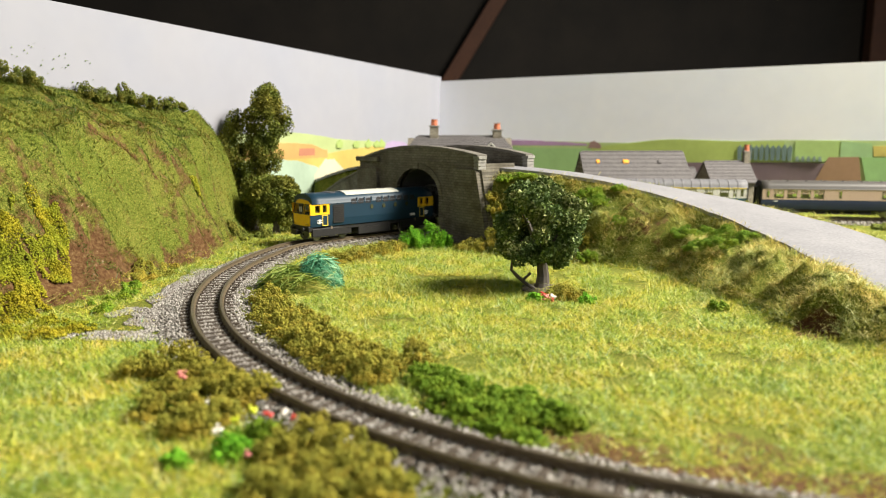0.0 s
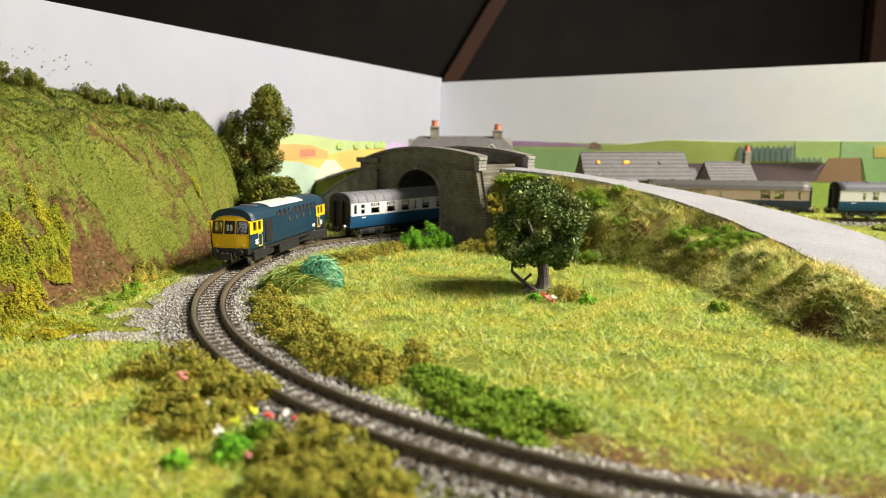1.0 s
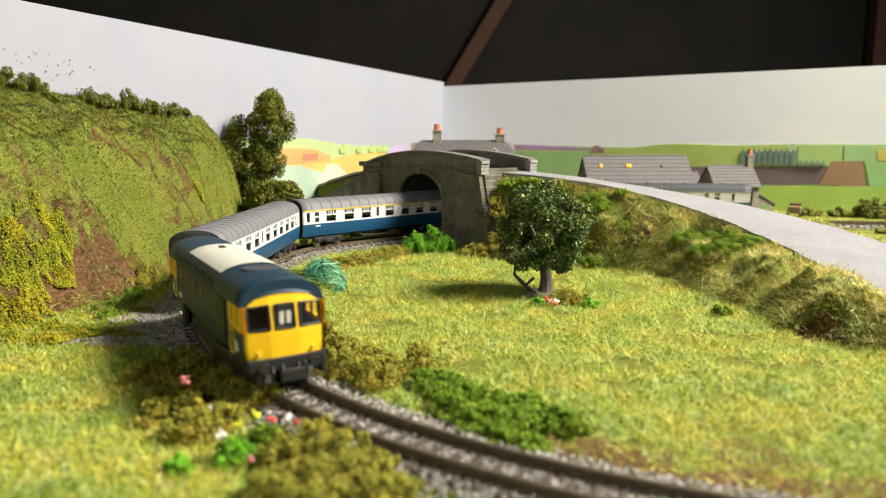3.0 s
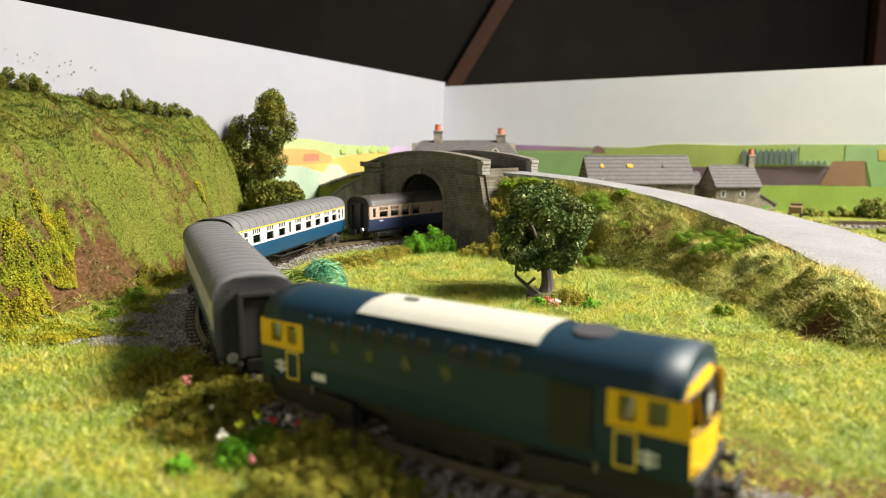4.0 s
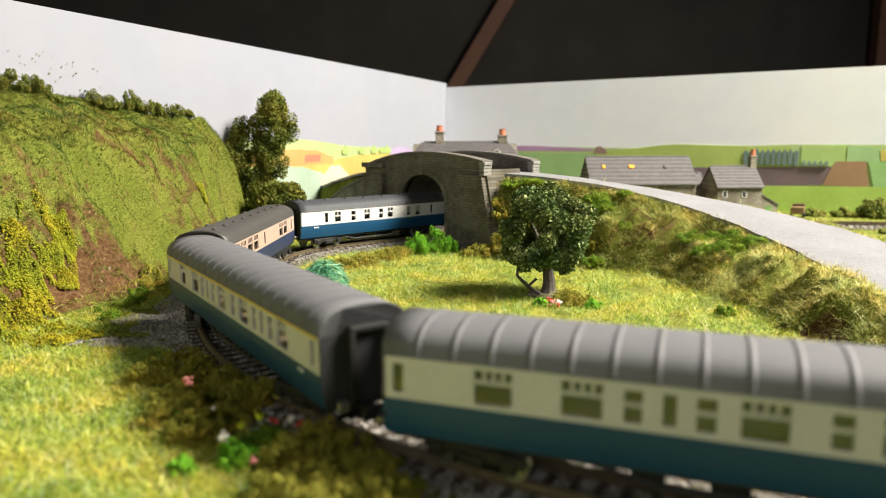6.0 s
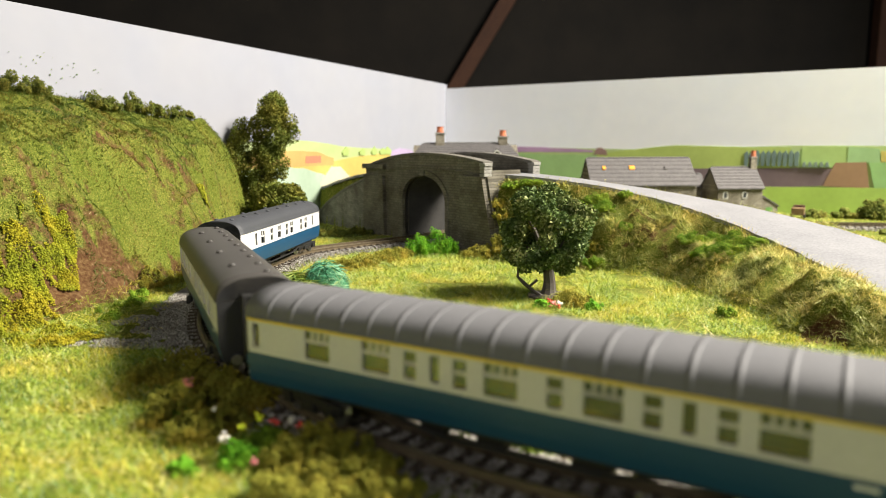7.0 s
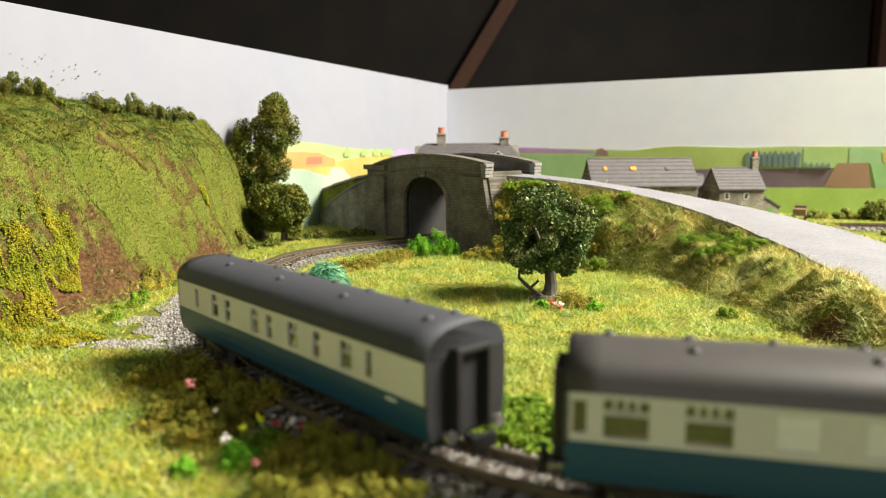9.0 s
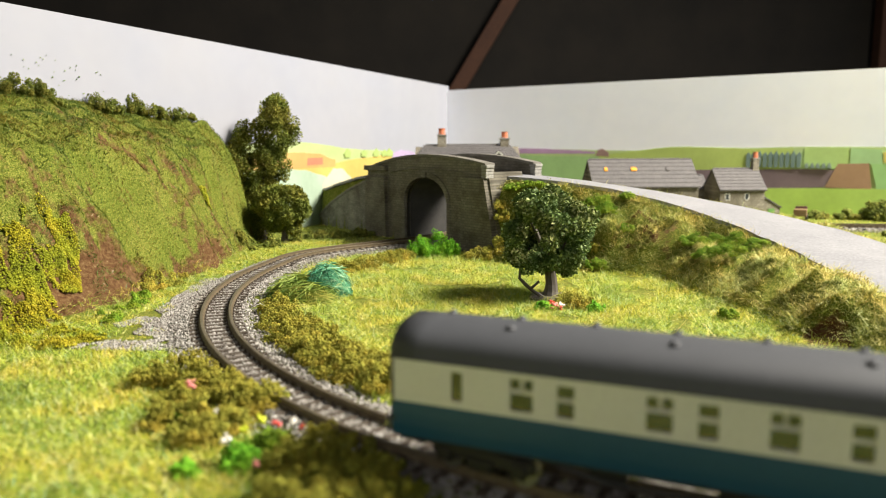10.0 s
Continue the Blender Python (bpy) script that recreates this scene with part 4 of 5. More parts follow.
def frame_bm(x0, x1, z0, z1, y, w):
    bm = bmesh.new()
    for a, b, c, d in ((x0, x1, z0, z0 + 2 * w), (x0, x1, z1 - 2 * w, z1), (x0, x0 + 2 * w, z0, z1), (x1 - 2 * w, x1, z0, z1)):
        box_into(bm, a, b, y - w * 0.6, y + w * 0.6, c, d)
    return bm


BSK = 0.1215
BUFFET = 0.1282
OPEN_L = "D47 N42.5 W35 W25 W15.2 D8.4 W1 W-9 W-18.5 W-28 W-37 N-43 D-47"
OPEN_R = "D46.9 W34.1 N28.2 D23.9 N19.6 W13.4 N6.9 W-1 N-7.4 D-11.6 N-15.9 W-22.2 W-33.9 D-47.6"
VAN = "D34.5 S27.5 N17.5 S8.5 N-1 S-7.5 N-20.9 S-27.7 D-38.3"
TRAIN = [(LOCO, locomotive())]
TRAIN.append((COACH, coach("passenger_coach", COACH, "blue and pale grey coach with a ribbed grey roof", OPEN_L, OPEN_R, "cream", "coach_blue", "roof_grey", ribs=19)))
TRAIN.append((COACH, coach("passenger_coach", COACH, "blue and grey coach with a yellow stripe, ribbed roof", OPEN_L, OPEN_R, "cream", "coach_blue", "roof_grey", ribs=19, stripe=True)))
TRAIN.append((BUFFET, coach("passenger_coach", BUFFET, "pinkish beige and navy coach with a brown-grey roof", "D46 W39.5 W31.5 W23.5 W15.5 D3 W-24 W-32 D-44",
                            "D40.6 W33.5 W23.5 W13.3 W3.5 D-4 B-11.1 B-21.2 W-31.7 W-42 D-48", "cream", "coach_blue", "roof_brown", vents=9, upper_l="beige", lower_l="navy")))
TRAIN.append((BSK, coach("luggage_van", BSK, "short blue and grey luggage van with a dark vented roof", VAN, VAN, "cream", "coach_blue", "roof_dark", vents=8)))


def stout(car):
    """Fills the bodies out to the width and height of the real models."""
    for o in car.children_recursive:
        if o.data is not None:
            for v in o.data.vertices:
                v.co.y, v.co.z = v.co.y * 1.18, v.co.z * 1.17


for _, (vehicle, _, _) in TRAIN:
    stout(vehicle)
GAPS = (0.0145, 0.0105, 0.0107, 0.0205, 0.0)     # between neighbouring bodies, from the nose back
RUN_T = (0.0, 1.0, 2.5, 4.0, 4.5, 5.0, 5.5, 7.0, 7.5, 8.0, 9.2, 10.0)
RUN_S = (0.0825, 0.1745, 0.3080, 0.4705, 0.5170, 0.5615, 0.6140, 0.7747, 0.8290, 0.8837, 1.0184, 1.1027)
RUN_FIT = np.polyfit(RUN_T, RUN_S, 5)


def run_at(t):
    """How far the train's nose has come, a steady roll smoothed through the knots."""
    return 0.3 * float(np.polyval(RUN_FIT, t)) + 0.7 * float(np.interp(t, RUN_T, RUN_S))


def motions():
    times = [i * 0.25 for i in range(41)]
    lead = 0.0
    for (length, (car, gap, bogies)), behind in zip(TRAIN, GAPS):
        rows, turns_a, turns_b = [], [], []
        for t in times:
            mid = run_at(t) - lead - length / 2
            a, b = on_line(mid + gap), on_line(mid - gap)
            d, c = a - b, (a + b) / 2
            turn = math.atan2(d[1], d[0])
            rows.append((t, pose(c[0], c[1], RAIL, 0, 0, math.degrees(turn))))
            for store, s in ((turns_a, gap), (turns_b, -gap)):
                h = heading(mid + s)
                off = math.atan2(h[1], h[0]) - turn
                off = (off + math.pi) % (2 * math.pi) - math.pi
                store.append((t, pose(s, 0, 0, 0, 0, math.degrees(off))))
        walk(car, rows)
        walk(bogies[0], turns_a)
        walk(bogies[1], turns_b)
        lead += length + behind


# ---- stone bridge ----
def stonework(name, lo, hi, w=0.0052, h=0.0024):
    """Coursed stone: blocks with recessed joints, stains over them."""
    m, nt, b = blank(name, 0.92, 0.0, 0.2)
    co = nt.nodes.new("ShaderNodeTexCoord")
    mp = nt.nodes.new("ShaderNodeMapping")
    mp.inputs["Rotation"].default_value = (radians(90), 0, 0)
    nt.links.new(co.outputs["Object"], mp.inputs["Vector"])
    br = nt.nodes.new("ShaderNodeTexBrick")
    br.inputs["Scale"].default_value = 1.0
    br.inputs["Brick Width"].default_value, br.inputs["Row Height"].default_value = w, h
    br.inputs["Mortar Size"].default_value, br.inputs["Mortar Smooth"].default_value = 0.00022, 0.4
    br.inputs["Color1"].default_value, br.inputs["Color2"].default_value = (*lo, 1), (*hi, 1)
    br.inputs["Mortar"].default_value = (*[v * 0.78 for v in lo], 1)
    nt.links.new(mp.outputs[0], br.inputs["Vector"])
    stain = ramp(nt, tex(nt, 45.0, 5.0), [(0.32, (0.5, 0.48, 0.44)), (0.62, (1.0, 1.0, 1.0)), (0.8, (1.35, 1.3, 1.2))])
    nt.links.new(mixer(nt, 1.0, br.outputs["Color"], stain, "MULTIPLY"), b.inputs["Base Color"])
    add = nt.nodes.new("ShaderNodeMath")
    add.operation = "SUBTRACT"
    nt.links.new(tex(nt, 900.0, 3.0), add.inputs[0])
    nt.links.new(br.outputs["Fac"], add.inputs[1])
    bump(nt, b, add.outputs[0], 0.6, 0.0004)
    return m


M["bridge_stone"] = stonework("coursed_dark_stone", (0.150, 0.139, 0.112), (0.205, 0.190, 0.153), 0.0040, 0.0018)
M["wing_stone"] = stonework("coursed_grey_stone", (0.17, 0.162, 0.142), (0.25, 0.24, 0.21), 0.0040, 0.0018)
AR0, AR1, SPRING, CROWN = 0.0225, 0.0755, 0.031, 0.0485


def parapet_top(u):
    """Height of the humped parapet along the bridge."""
    return 0.0640 - 0.0105 * ((u - 0.049) / 0.079) ** 2 if u < 0.049 else 0.0640 - 0.0055 * ((u - 0.049) / 0.069) ** 2


def arch_points(n=18, grow=0.0):
    c, r = (AR0 + AR1) / 2, (AR1 - AR0) / 2 + grow
    return [(c - r * math.cos(math.pi * i / n), SPRING + (CROWN - SPRING + grow) * math.sin(math.pi * i / n)) for i in range(n + 1)]


def bridge():
    ob = thing("stone_bridge", "dark grey stone road bridge over a railway arch", "bridge")
    ob.matrix_world = Matrix(((ALONG[0], BACK[0], 0, FACE[0]), (ALONG[1], BACK[1], 0, FACE[1]), (0, 0, 1, 0), (0, 0, 0, 1)))

    def spandrel(v0, v1):
        bm = bmesh.new()
        arch = arch_points()
        cols = [(-0.032, None)] + [(-0.032 + 0.0545 * i / 5, None) for i in range(1, 5)] + [(u, z) for u, z in arch] + [(AR1 + (0.1185 - AR1) * i / 4, None) for i in range(1, 5)]
        front, back = [], []
        for v, store in ((v0, front), (v1, back)):
            for u, z in cols:
                low = -0.002 if z is None else z
                store.append((bm.verts.new((u, v, low)), bm.verts.new((u, v, parapet_top(u)))))
        foot = {}
        for key, u in (("a", AR0), ("b", AR1)):
            foot[key] = [bm.verts.new((u, v, -0.002)) for v in (v0, v1)]
        for st, q in ((front, 0), (back, 1)):
            for i in range(len(st) - 1):
                bm.faces.new((st[i][0], st[i + 1][0], st[i + 1][1], st[i][1]))
        ia, ib = 5, 5 + len(arch) - 1
        for st, q in ((front, 0), (back, 1)):
            bm.faces.new((st[ia - 1][0], foot["a"][q], st[ia][0]))
            bm.faces.new((st[ib + 1][0], st[ib][0], foot["b"][q]))
        for i in range(len(cols) - 1):
            bm.faces.new((front[i][1], front[i + 1][1], back[i + 1][1], back[i][1]))
        for s in (0, -1):
            bm.faces.new((front[s][0], front[s][1], back[s][1], back[s][0]))
        bmesh.ops.recalc_face_normals(bm, faces=bm.faces)
        return bm

    part("front_wall", spandrel(0.0, 0.006), M["bridge_stone"], ob)
    part("rear_wall", spandrel(0.042, 0.047), M["bridge_stone"], ob)
    bm = bmesh.new()
    prof = [(AR0, -0.002)] + arch_points() + [(AR1, -0.002)]
    rows = [[bm.verts.new((u, v, z)) for u, z in prof] for v in (0.005, 0.045)]
    for j in range(len(prof) - 1):
        bm.faces.new((rows[0][j], rows[1][j], rows[1][j + 1], rows[0][j + 1]))
    outer = [[bm.verts.new((u + (0.003 if u > 0.049 else -0.003), v, z + 0.002)) for u, z in prof] for v in (0.005, 0.045)]
    for j in range(len(prof) - 1):
        bm.faces.new((outer[0][j], outer[0][j + 1], outer[1][j + 1], outer[1][j]))
    part("arch_barrel", bm, M["arch_shade"], ob, "arch lining, stone darkened to hold the tunnel's shade")
    # ring of arch stones
    inner, rim = arch_points(15), arch_points(15, 0.0042)
    for i in range(15):
        a, b, c, d = inner[i], inner[i + 1], rim[i + 1], rim[i]
        mid = ((a[0] + c[0]) / 2, (a[1] + c[1]) / 2)
        k = 0.95
        q = [(mid[0] + (p[0] - mid[0]) * k, mid[1] + (p[1] - mid[1]) * k) for p in (a, b, c, d)]
        part("arch_stone", prism(q, "y", -0.0007 if i != 7 else -0.0016, 0.002), M["bridge_stone"], ob)
    for z0, u0, u1 in [(z, u, w) for z in np.arange(0.002, 0.030, 0.0036) for u, w in ((AR0 - 0.0040, AR0), (AR1, AR1 + 0.0040))]:
        grow = 0.001 if int(round(z0 / 0.0036)) % 2 else 0.0
        a, b = (u0 - grow, u1) if u1 < 0.049 else (u0, u1 + grow)
        part("jamb_stone", boxed(a, b, -0.0006, 0.002, z0, z0 + 0.0033, 0.0002), M["bridge_stone"], ob)
    # string course and coping follow the hump
    n = 24
    for name, drop, tall, proud in (("string_course", 0.0085, 0.0012, 0.0008), ("coping", -0.0010, 0.0018, 0.0010)):
        for v0, v1 in ((-proud, 0.006 + (proud if name == "coping" else 0)), (0.042 - (proud if name == "coping" else 0), 0.047 + proud)):
            for i in range(n):
                u0, u1 = -0.031 + 0.149 * i / n, -0.031 + 0.149 * (i + 0.97) / n
                z0, z1 = parapet_top(u0) - drop, parapet_top(u1) - drop
                q = [(u0, z0 - tall), (u1, z1 - tall), (u1, z1), (u0, z0)]
                part(name + "_stone", prism(q, "y", v0, v1), M["stone"] if name == "coping" else M["bridge_stone"], ob)
    # pilasters and end piers
    part("pilaster", prism([(-0.0335, -0.002), (-0.001, -0.002), (-0.0025, 0.0470), (-0.0310, 0.0470)], "y", -0.0030, 0.001), M["bridge_stone"], ob)
    part("pilaster_cap", boxed(-0.0335, -0.0010, -0.0030, 0.0066, parapet_top(-0.02) - 0.0040, parapet_top(-0.02) - 0.0002, 0.0004), M["bridge_stone"], ob)
    part("pilaster", prism([(0.0930, -0.002), (0.1310, -0.002), (0.1180, 0.0500), (0.0960, 0.0500)], "y", -0.0028, 0.001), M["bridge_stone"], ob)
    part("buttress", prism([(0.1180, -0.002), (0.1320, -0.002), (0.1185, 0.0540)], "y", 0.001, 0.0300), M["bridge_stone"], ob)
    for v in (-0.0016, 0.0410):
        for i, (w, z) in enumerate(((0.0024, 0.0500), (0.0023, 0.0522), (0.0024, 0.0544), (0.0030, 0.0566))):
            part("pier_stone", boxed(0.1170 - w, 0.1170 + w, v, v + 0.0065, z, z + 0.0020, 0.0003), M["stone_pale"], ob)
    # wing wall
    part("wing_wall", prism([(-0.033, -0.002), (-0.033, 0.0430), (-0.066, 0.0335), (-0.100, 0.0200), (-0.134, 0.0010), (-0.134, -0.002)], "y", 0.0, 0.004), M["wing_stone"], ob, "paler sloping stone wing wall")
    for i in range(14):
        u0, u1 = -0.033 - 0.100 * i / 14, -0.033 - 0.100 * (i + 0.96) / 14
        z0, z1 = (float(np.interp(-u, [0.033, 0.066, 0.1, 0.134], [0.043, 0.0335, 0.02, 0.001])) for u in (u0, u1))
        part("wing_coping", prism([(u0, z0), (u1, z1), (u1, z1 + 0.0016), (u0, z0 + 0.0016)], "y", -0.0008, 0.0046), M["stone"], ob)


bridge()


# ---- houses ----
M["pane_orange"] = mottled("orange_painted_pane", (0.75, 0.30, 0.03), (0.85, 0.38, 0.05), 400.0, 0.5, relief=0.0)
M["pane_dark"] = mottled("dark_window_pane", (0.03, 0.035, 0.04), (0.06, 0.065, 0.07), 400.0, 0.2, relief=0.0)
M["trim_white"] = mottled("off_white_trim", (0.55, 0.54, 0.5), (0.66, 0.65, 0.6), 300.0, 0.7, relief=0.0)
M["door_green"] = mottled("green_painted_door", (0.10, 0.24, 0.06), (0.14, 0.30, 0.08), 300.0, 0.6, relief=0.0)
M["house_stone"] = stonework("coursed_house_stone", (0.20, 0.18, 0.14), (0.31, 0.285, 0.23), 0.004, 0.002)


def house(name, label, x0, x1, y0, y1, eave, ridge, chimneys=(), base=0.0, hip=0.0):
    ob = thing(name, label, "house", "station buildings")
    ob.matrix_world = Matrix.Translation(((x0 + x1) / 2, (y0 + y1) / 2, base))
    hx, hy = (x1 - x0) / 2, (y1 - y0) / 2
    eave, ridge = eave - base, ridge - base
    wall = part("wall", prism([(-hy, 0), (hy, 0), (hy, eave), (0, ridge - 0.0012), (-hy, eave)], "x", -hx, hx), M["house_stone"], ob)
    for s in (-1, 1):
        n = 7
        k = (ridge - eave) / hy
        for i in range(n):      # slate courses, each lapping the one below
            bm = bmesh.new()
            a, b = i / n, (i + 1) / n
            ya, yb = hy * (1.10 - 1.10 * a), hy * (1.10 - 1.10 * b)
            za, zb = ridge - ya * k, ridge - yb * k
            over = hip * a
            q = [(ya, za), (yb, zb), (yb, zb + 0.0005), (ya, za + 0.0011)]
            vs = [[bm.verts.new((x, s * y, z)) for y, z in q] for x in (-hx - 0.0012 + over, hx + 0.0012 - over)]
            for j in range(4):
                bm.faces.new((vs[0][j], vs[1][j], vs[1][(j + 1) % 4], vs[0][(j + 1) % 4]))
            bm.faces.new(vs[0])
            bm.faces.new(vs[1][::-1])
            bmesh.ops.recalc_face_normals(bm, faces=bm.faces)
            part("slate_course", bm, M["slate"], ob)
    bm = bmesh.new()
    tube_into(bm, [(-hx + hip, 0, ridge + 0.0006), (hx - hip, 0, ridge + 0.0006)], [0.0009, 0.0009], 8)
    part("ridge_tile", bm, M["slate"], ob)
    for cx, top, w in chimneys:
        ch = part("chimney", boxed(cx - w, cx + w, -w, w, ridge - 0.006, top - base, 0.0003), M["house_stone"], ob)
        part("chimney_cap", boxed(cx - w * 1.2, cx + w * 1.2, -w * 1.2, w * 1.2, top - base - 0.0012, top - base, 0.0002), M["stone_pale"], ch)
        bm = bmesh.new()
        tube_into(bm, [(cx, 0, top - base - 0.0005), (cx, 0, top - base + 0.0045), (cx, 0, top - base + 0.0058)], [w * 0.85, w * 0.72, w * 0.85], 10)
        part("chimney_pot", bm, M["clay"], ch, "orange clay chimney pot")
    return ob, hx, hy, eave, ridge


def opening(ob, x, z, y, w, h, pane, trim="trim_white"):
    win = part("window", boxed(x - w, x + w, y - 0.0004, y + 0.0002, z - h, z + h), M[pane], ob)
    part("window_frame", frame_bm(x - w - 0.0004, x + w + 0.0004, z - h - 0.0004, z + h + 0.0004, y - 0.0003, 0.0003), M[trim], win)


def buildings():
    ob, hx, hy, ev, rg = house("station_cottage", "grey stone cottage with two chimneys and slate roof", -0.034, 0.066, 0.655, 0.705, 0.0585, 0.0715, [(-0.0245, 0.0822, 0.0042), (0.0365, 0.0785, 0.0042)], hip=0.010)
    gable = part("dormer", prism([(0.022, 0.0600), (0.036, 0.0600), (0.029, 0.0660)], "y", -hy - 0.004, -0.006), M["slate"], ob)
    part("bargeboard", prism([(0.0225, 0.0602), (0.0240, 0.0602), (0.0290, 0.0648), (0.0340, 0.0602), (0.0355, 0.0602), (0.0290, 0.0660)], "y", -hy - 0.0048, -hy - 0.0041), M["trim_white"], gable)
    for x in (-0.03, -0.012, 0.008, 0.03):
        opening(ob, x, 0.04, -hy, 0.0022, 0.0035, "pane_dark")
    ob, hx, hy, ev, rg = house("goods_shed", "long grey stone shed with slate roof and small skylights", 0.1310, 0.2270, 0.635, 0.687, 0.0345, 0.0570)
    k = (rg - ev) / hy
    for x, w, c in ((-0.034, 0.0014, "pane_orange"), (-0.008, 0.0026, "pane_orange"), (0.0235, 0.0014, "slate")):
        y = -0.011
        z = rg + y * k
        bm = boxed(-w, w, -0.0022, 0.0022, 0.0, 0.0014, 0.0002)
        bmesh.ops.transform(bm, matrix=Matrix.Translation((x, y, z + 0.0004)) @ Matrix.Rotation(math.atan(k), 4, "X"), verts=bm.verts)
        part("skylight", bm, M[c], ob)
    for x in (-0.040, -0.02, 0.012, 0.034):
        opening(ob, x, 0.019, -hy, 0.0022, 0.004, "pane_dark")
    part("loading_door", boxed(-0.017, -0.0070, -hy - 0.0006, -hy + 0.0002, 0.0255, 0.0300, 0.0002), M["pane_orange"], ob, "small orange painted hatch")
    ob, hx, hy, ev, rg = house("railway_house", "small grey stone house with chimney and lean-to", 0.2520, 0.2935, 0.648, 0.690, 0.0300, 0.0475, [(0.0190, 0.0580, 0.0028)])
    for x, z, c in ((0.004, 0.0225, "pane_dark"), (-0.014, 0.0225, "pane_dark"), (0.004, 0.009, "pane_orange"), (-0.014, 0.009, "pane_dark")):
        opening(ob, x, z, -hy, 0.0018, 0.0028, c)
    lean = part("lean_to", prism([(0.0208, 0.0), (0.0366, 0.0), (0.0366, 0.0120), (0.0208, 0.0215)], "y", -hy + 0.002, hy - 0.008), M["house_stone"], ob)
    part("lean_to_roof", prism([(0.0208, 0.0217), (0.0378, 0.0115), (0.0378, 0.0126), (0.0208, 0.0228)], "y", -hy + 0.001, hy - 0.007), M["slate"], lean)
    part("lean_to_door", boxed(0.0255, 0.0315, -hy + 0.0014, -hy + 0.0022, 0.0, 0.0110), M["door_green"], lean, "green painted door")
    ob, hx, hy, ev, rg = house("coal_store", "low dark grey shed behind the houses", 0.2330, 0.2540, 0.690, 0.715, 0.028, 0.040)


buildings()


def lorry():
    ob = thing("lorry", "small brown model lorry with a pale bumper", "lorry", at=pose(0.330, 0.652, 0.0, 0, 0, 60))
    part("load_bed", boxed(-0.010, 0.003, -0.0055, 0.0055, 0.0040, 0.0105, 0.0004), M["soil"], ob)
    cab = part("cab", boxed(0.0034, 0.0095, -0.0052, 0.0052, 0.0028, 0.0125, 0.0010), M["beam"], ob)
    part("windscreen", boxed(0.0092, 0.0098, -0.0042, 0.0042, 0.0080, 0.0112, 0.0002), M["pane_dark"], cab)
    part("bumper", boxed(0.0094, 0.0104, -0.0055, 0.0055, 0.0024, 0.0046, 0.0003), M["trim_white"], ob)
    for x in (-0.0065, 0.0062):
        for y in (-0.0050, 0.0050):
            bm = bmesh.new()
            tube_into(bm, [(x, y - 0.0010, 0.0026), (x, y + 0.0010, 0.0026)], [0.0026, 0.0026], 14)
            part("wheel", bm, M["black"], ob)


lorry()


# ---- trees and bushes ----
def blob_points(rng, n, centres, radii, fill=0.35):
    """Points mostly near the skins of several lumps."""
    pick = rng.integers(0, len(centres), n)
    d = rng.normal(size=(n, 3))
    d /= np.linalg.norm(d, axis=1)[:, None]
    r = np.where(rng.random(n) < fill, rng.random(n) ** 0.5, rng.uniform(0.82, 1.08, n))
    return centres[pick] + d * radii[pick] * r[:, None]


def bush(name, label, x, y, rx, ry, h, mat, n=420, grain=0.00046, seed=0, lumps_n=38, group="foliage clumps", z=None):
    rng = np.random.default_rng(seed + int(abs(x) * 1e5) + int(abs(y) * 1e4))
    if z is None:
        z = float(land(np.array([x]), np.array([y]))[0][0])
    a = rng.uniform(0, 2 * np.pi, lumps_n)
    r = rng.uniform(0, 1.0, lumps_n) ** 0.6
    top = rng.uniform(0.10, 0.90, lumps_n) * (1.05 - 0.6 * r ** 2)
    c = np.stack([np.cos(a) * r * rx, np.sin(a) * r * ry, top * h], 1)
    rad = rng.uniform(0.13, 0.27, (lumps_n, 1)) * np.array([[rx, ry, max(h, 0.6 * rx)]])
    p = blob_points(rng, int(n * 5.0), c, rad, 0.3)
    p = p[p[:, 2] > -0.001]
    me = flecks(name, p, grain, M[mat], rng)
    ob = tagged(new(name, me), label, "bush", group)
    ob.location = (x, y, z)
    return ob


def creeper(label, spots, mat, n, tall=0.0035, grain=0.0005, seed=0):
    """Low foam growth that clings to the ground over several spots."""
    rng = np.random.default_rng(seed)
    spots = np.array(spots, float)
    k = rng.integers(0, len(spots), n)
    a, r = rng.uniform(0, 2 * np.pi, n), np.sqrt(rng.random(n))
    x, y = spots[k, 0] + np.cos(a) * r * spots[k, 2], spots[k, 1] + np.sin(a) * r * spots[k, 2]
    lump = lumps(x, y, 260.0, 2.5 + seed) + 0.6 * lumps(x, y, 110.0, 1.5 + seed)
    keep = 1.6 * lump + 1.0 * (1 - r) + 0.3 * rng.random(n) > 0.45
    x, y, lump, r = x[keep], y[keep], lump[keep], r[keep]
    z = land(x, y)[0] + tall * np.clip(0.45 + 0.9 * lump, 0.05, 1.4) * (1 - 0.6 * r ** 3) * rng.uniform(0.6, 1.0, len(x))
    x = x + tall * 0.5 * np.clip(lump, 0, 1)
    mid = np.array([x.mean(), y.mean(), z.min()])
    ob = tagged(new("creeper", flecks("creeper", np.stack([x, y, z], 1) - mid, grain, M[mat], rng)), label, "ivy", kind="stuff")
    ob.location = mid


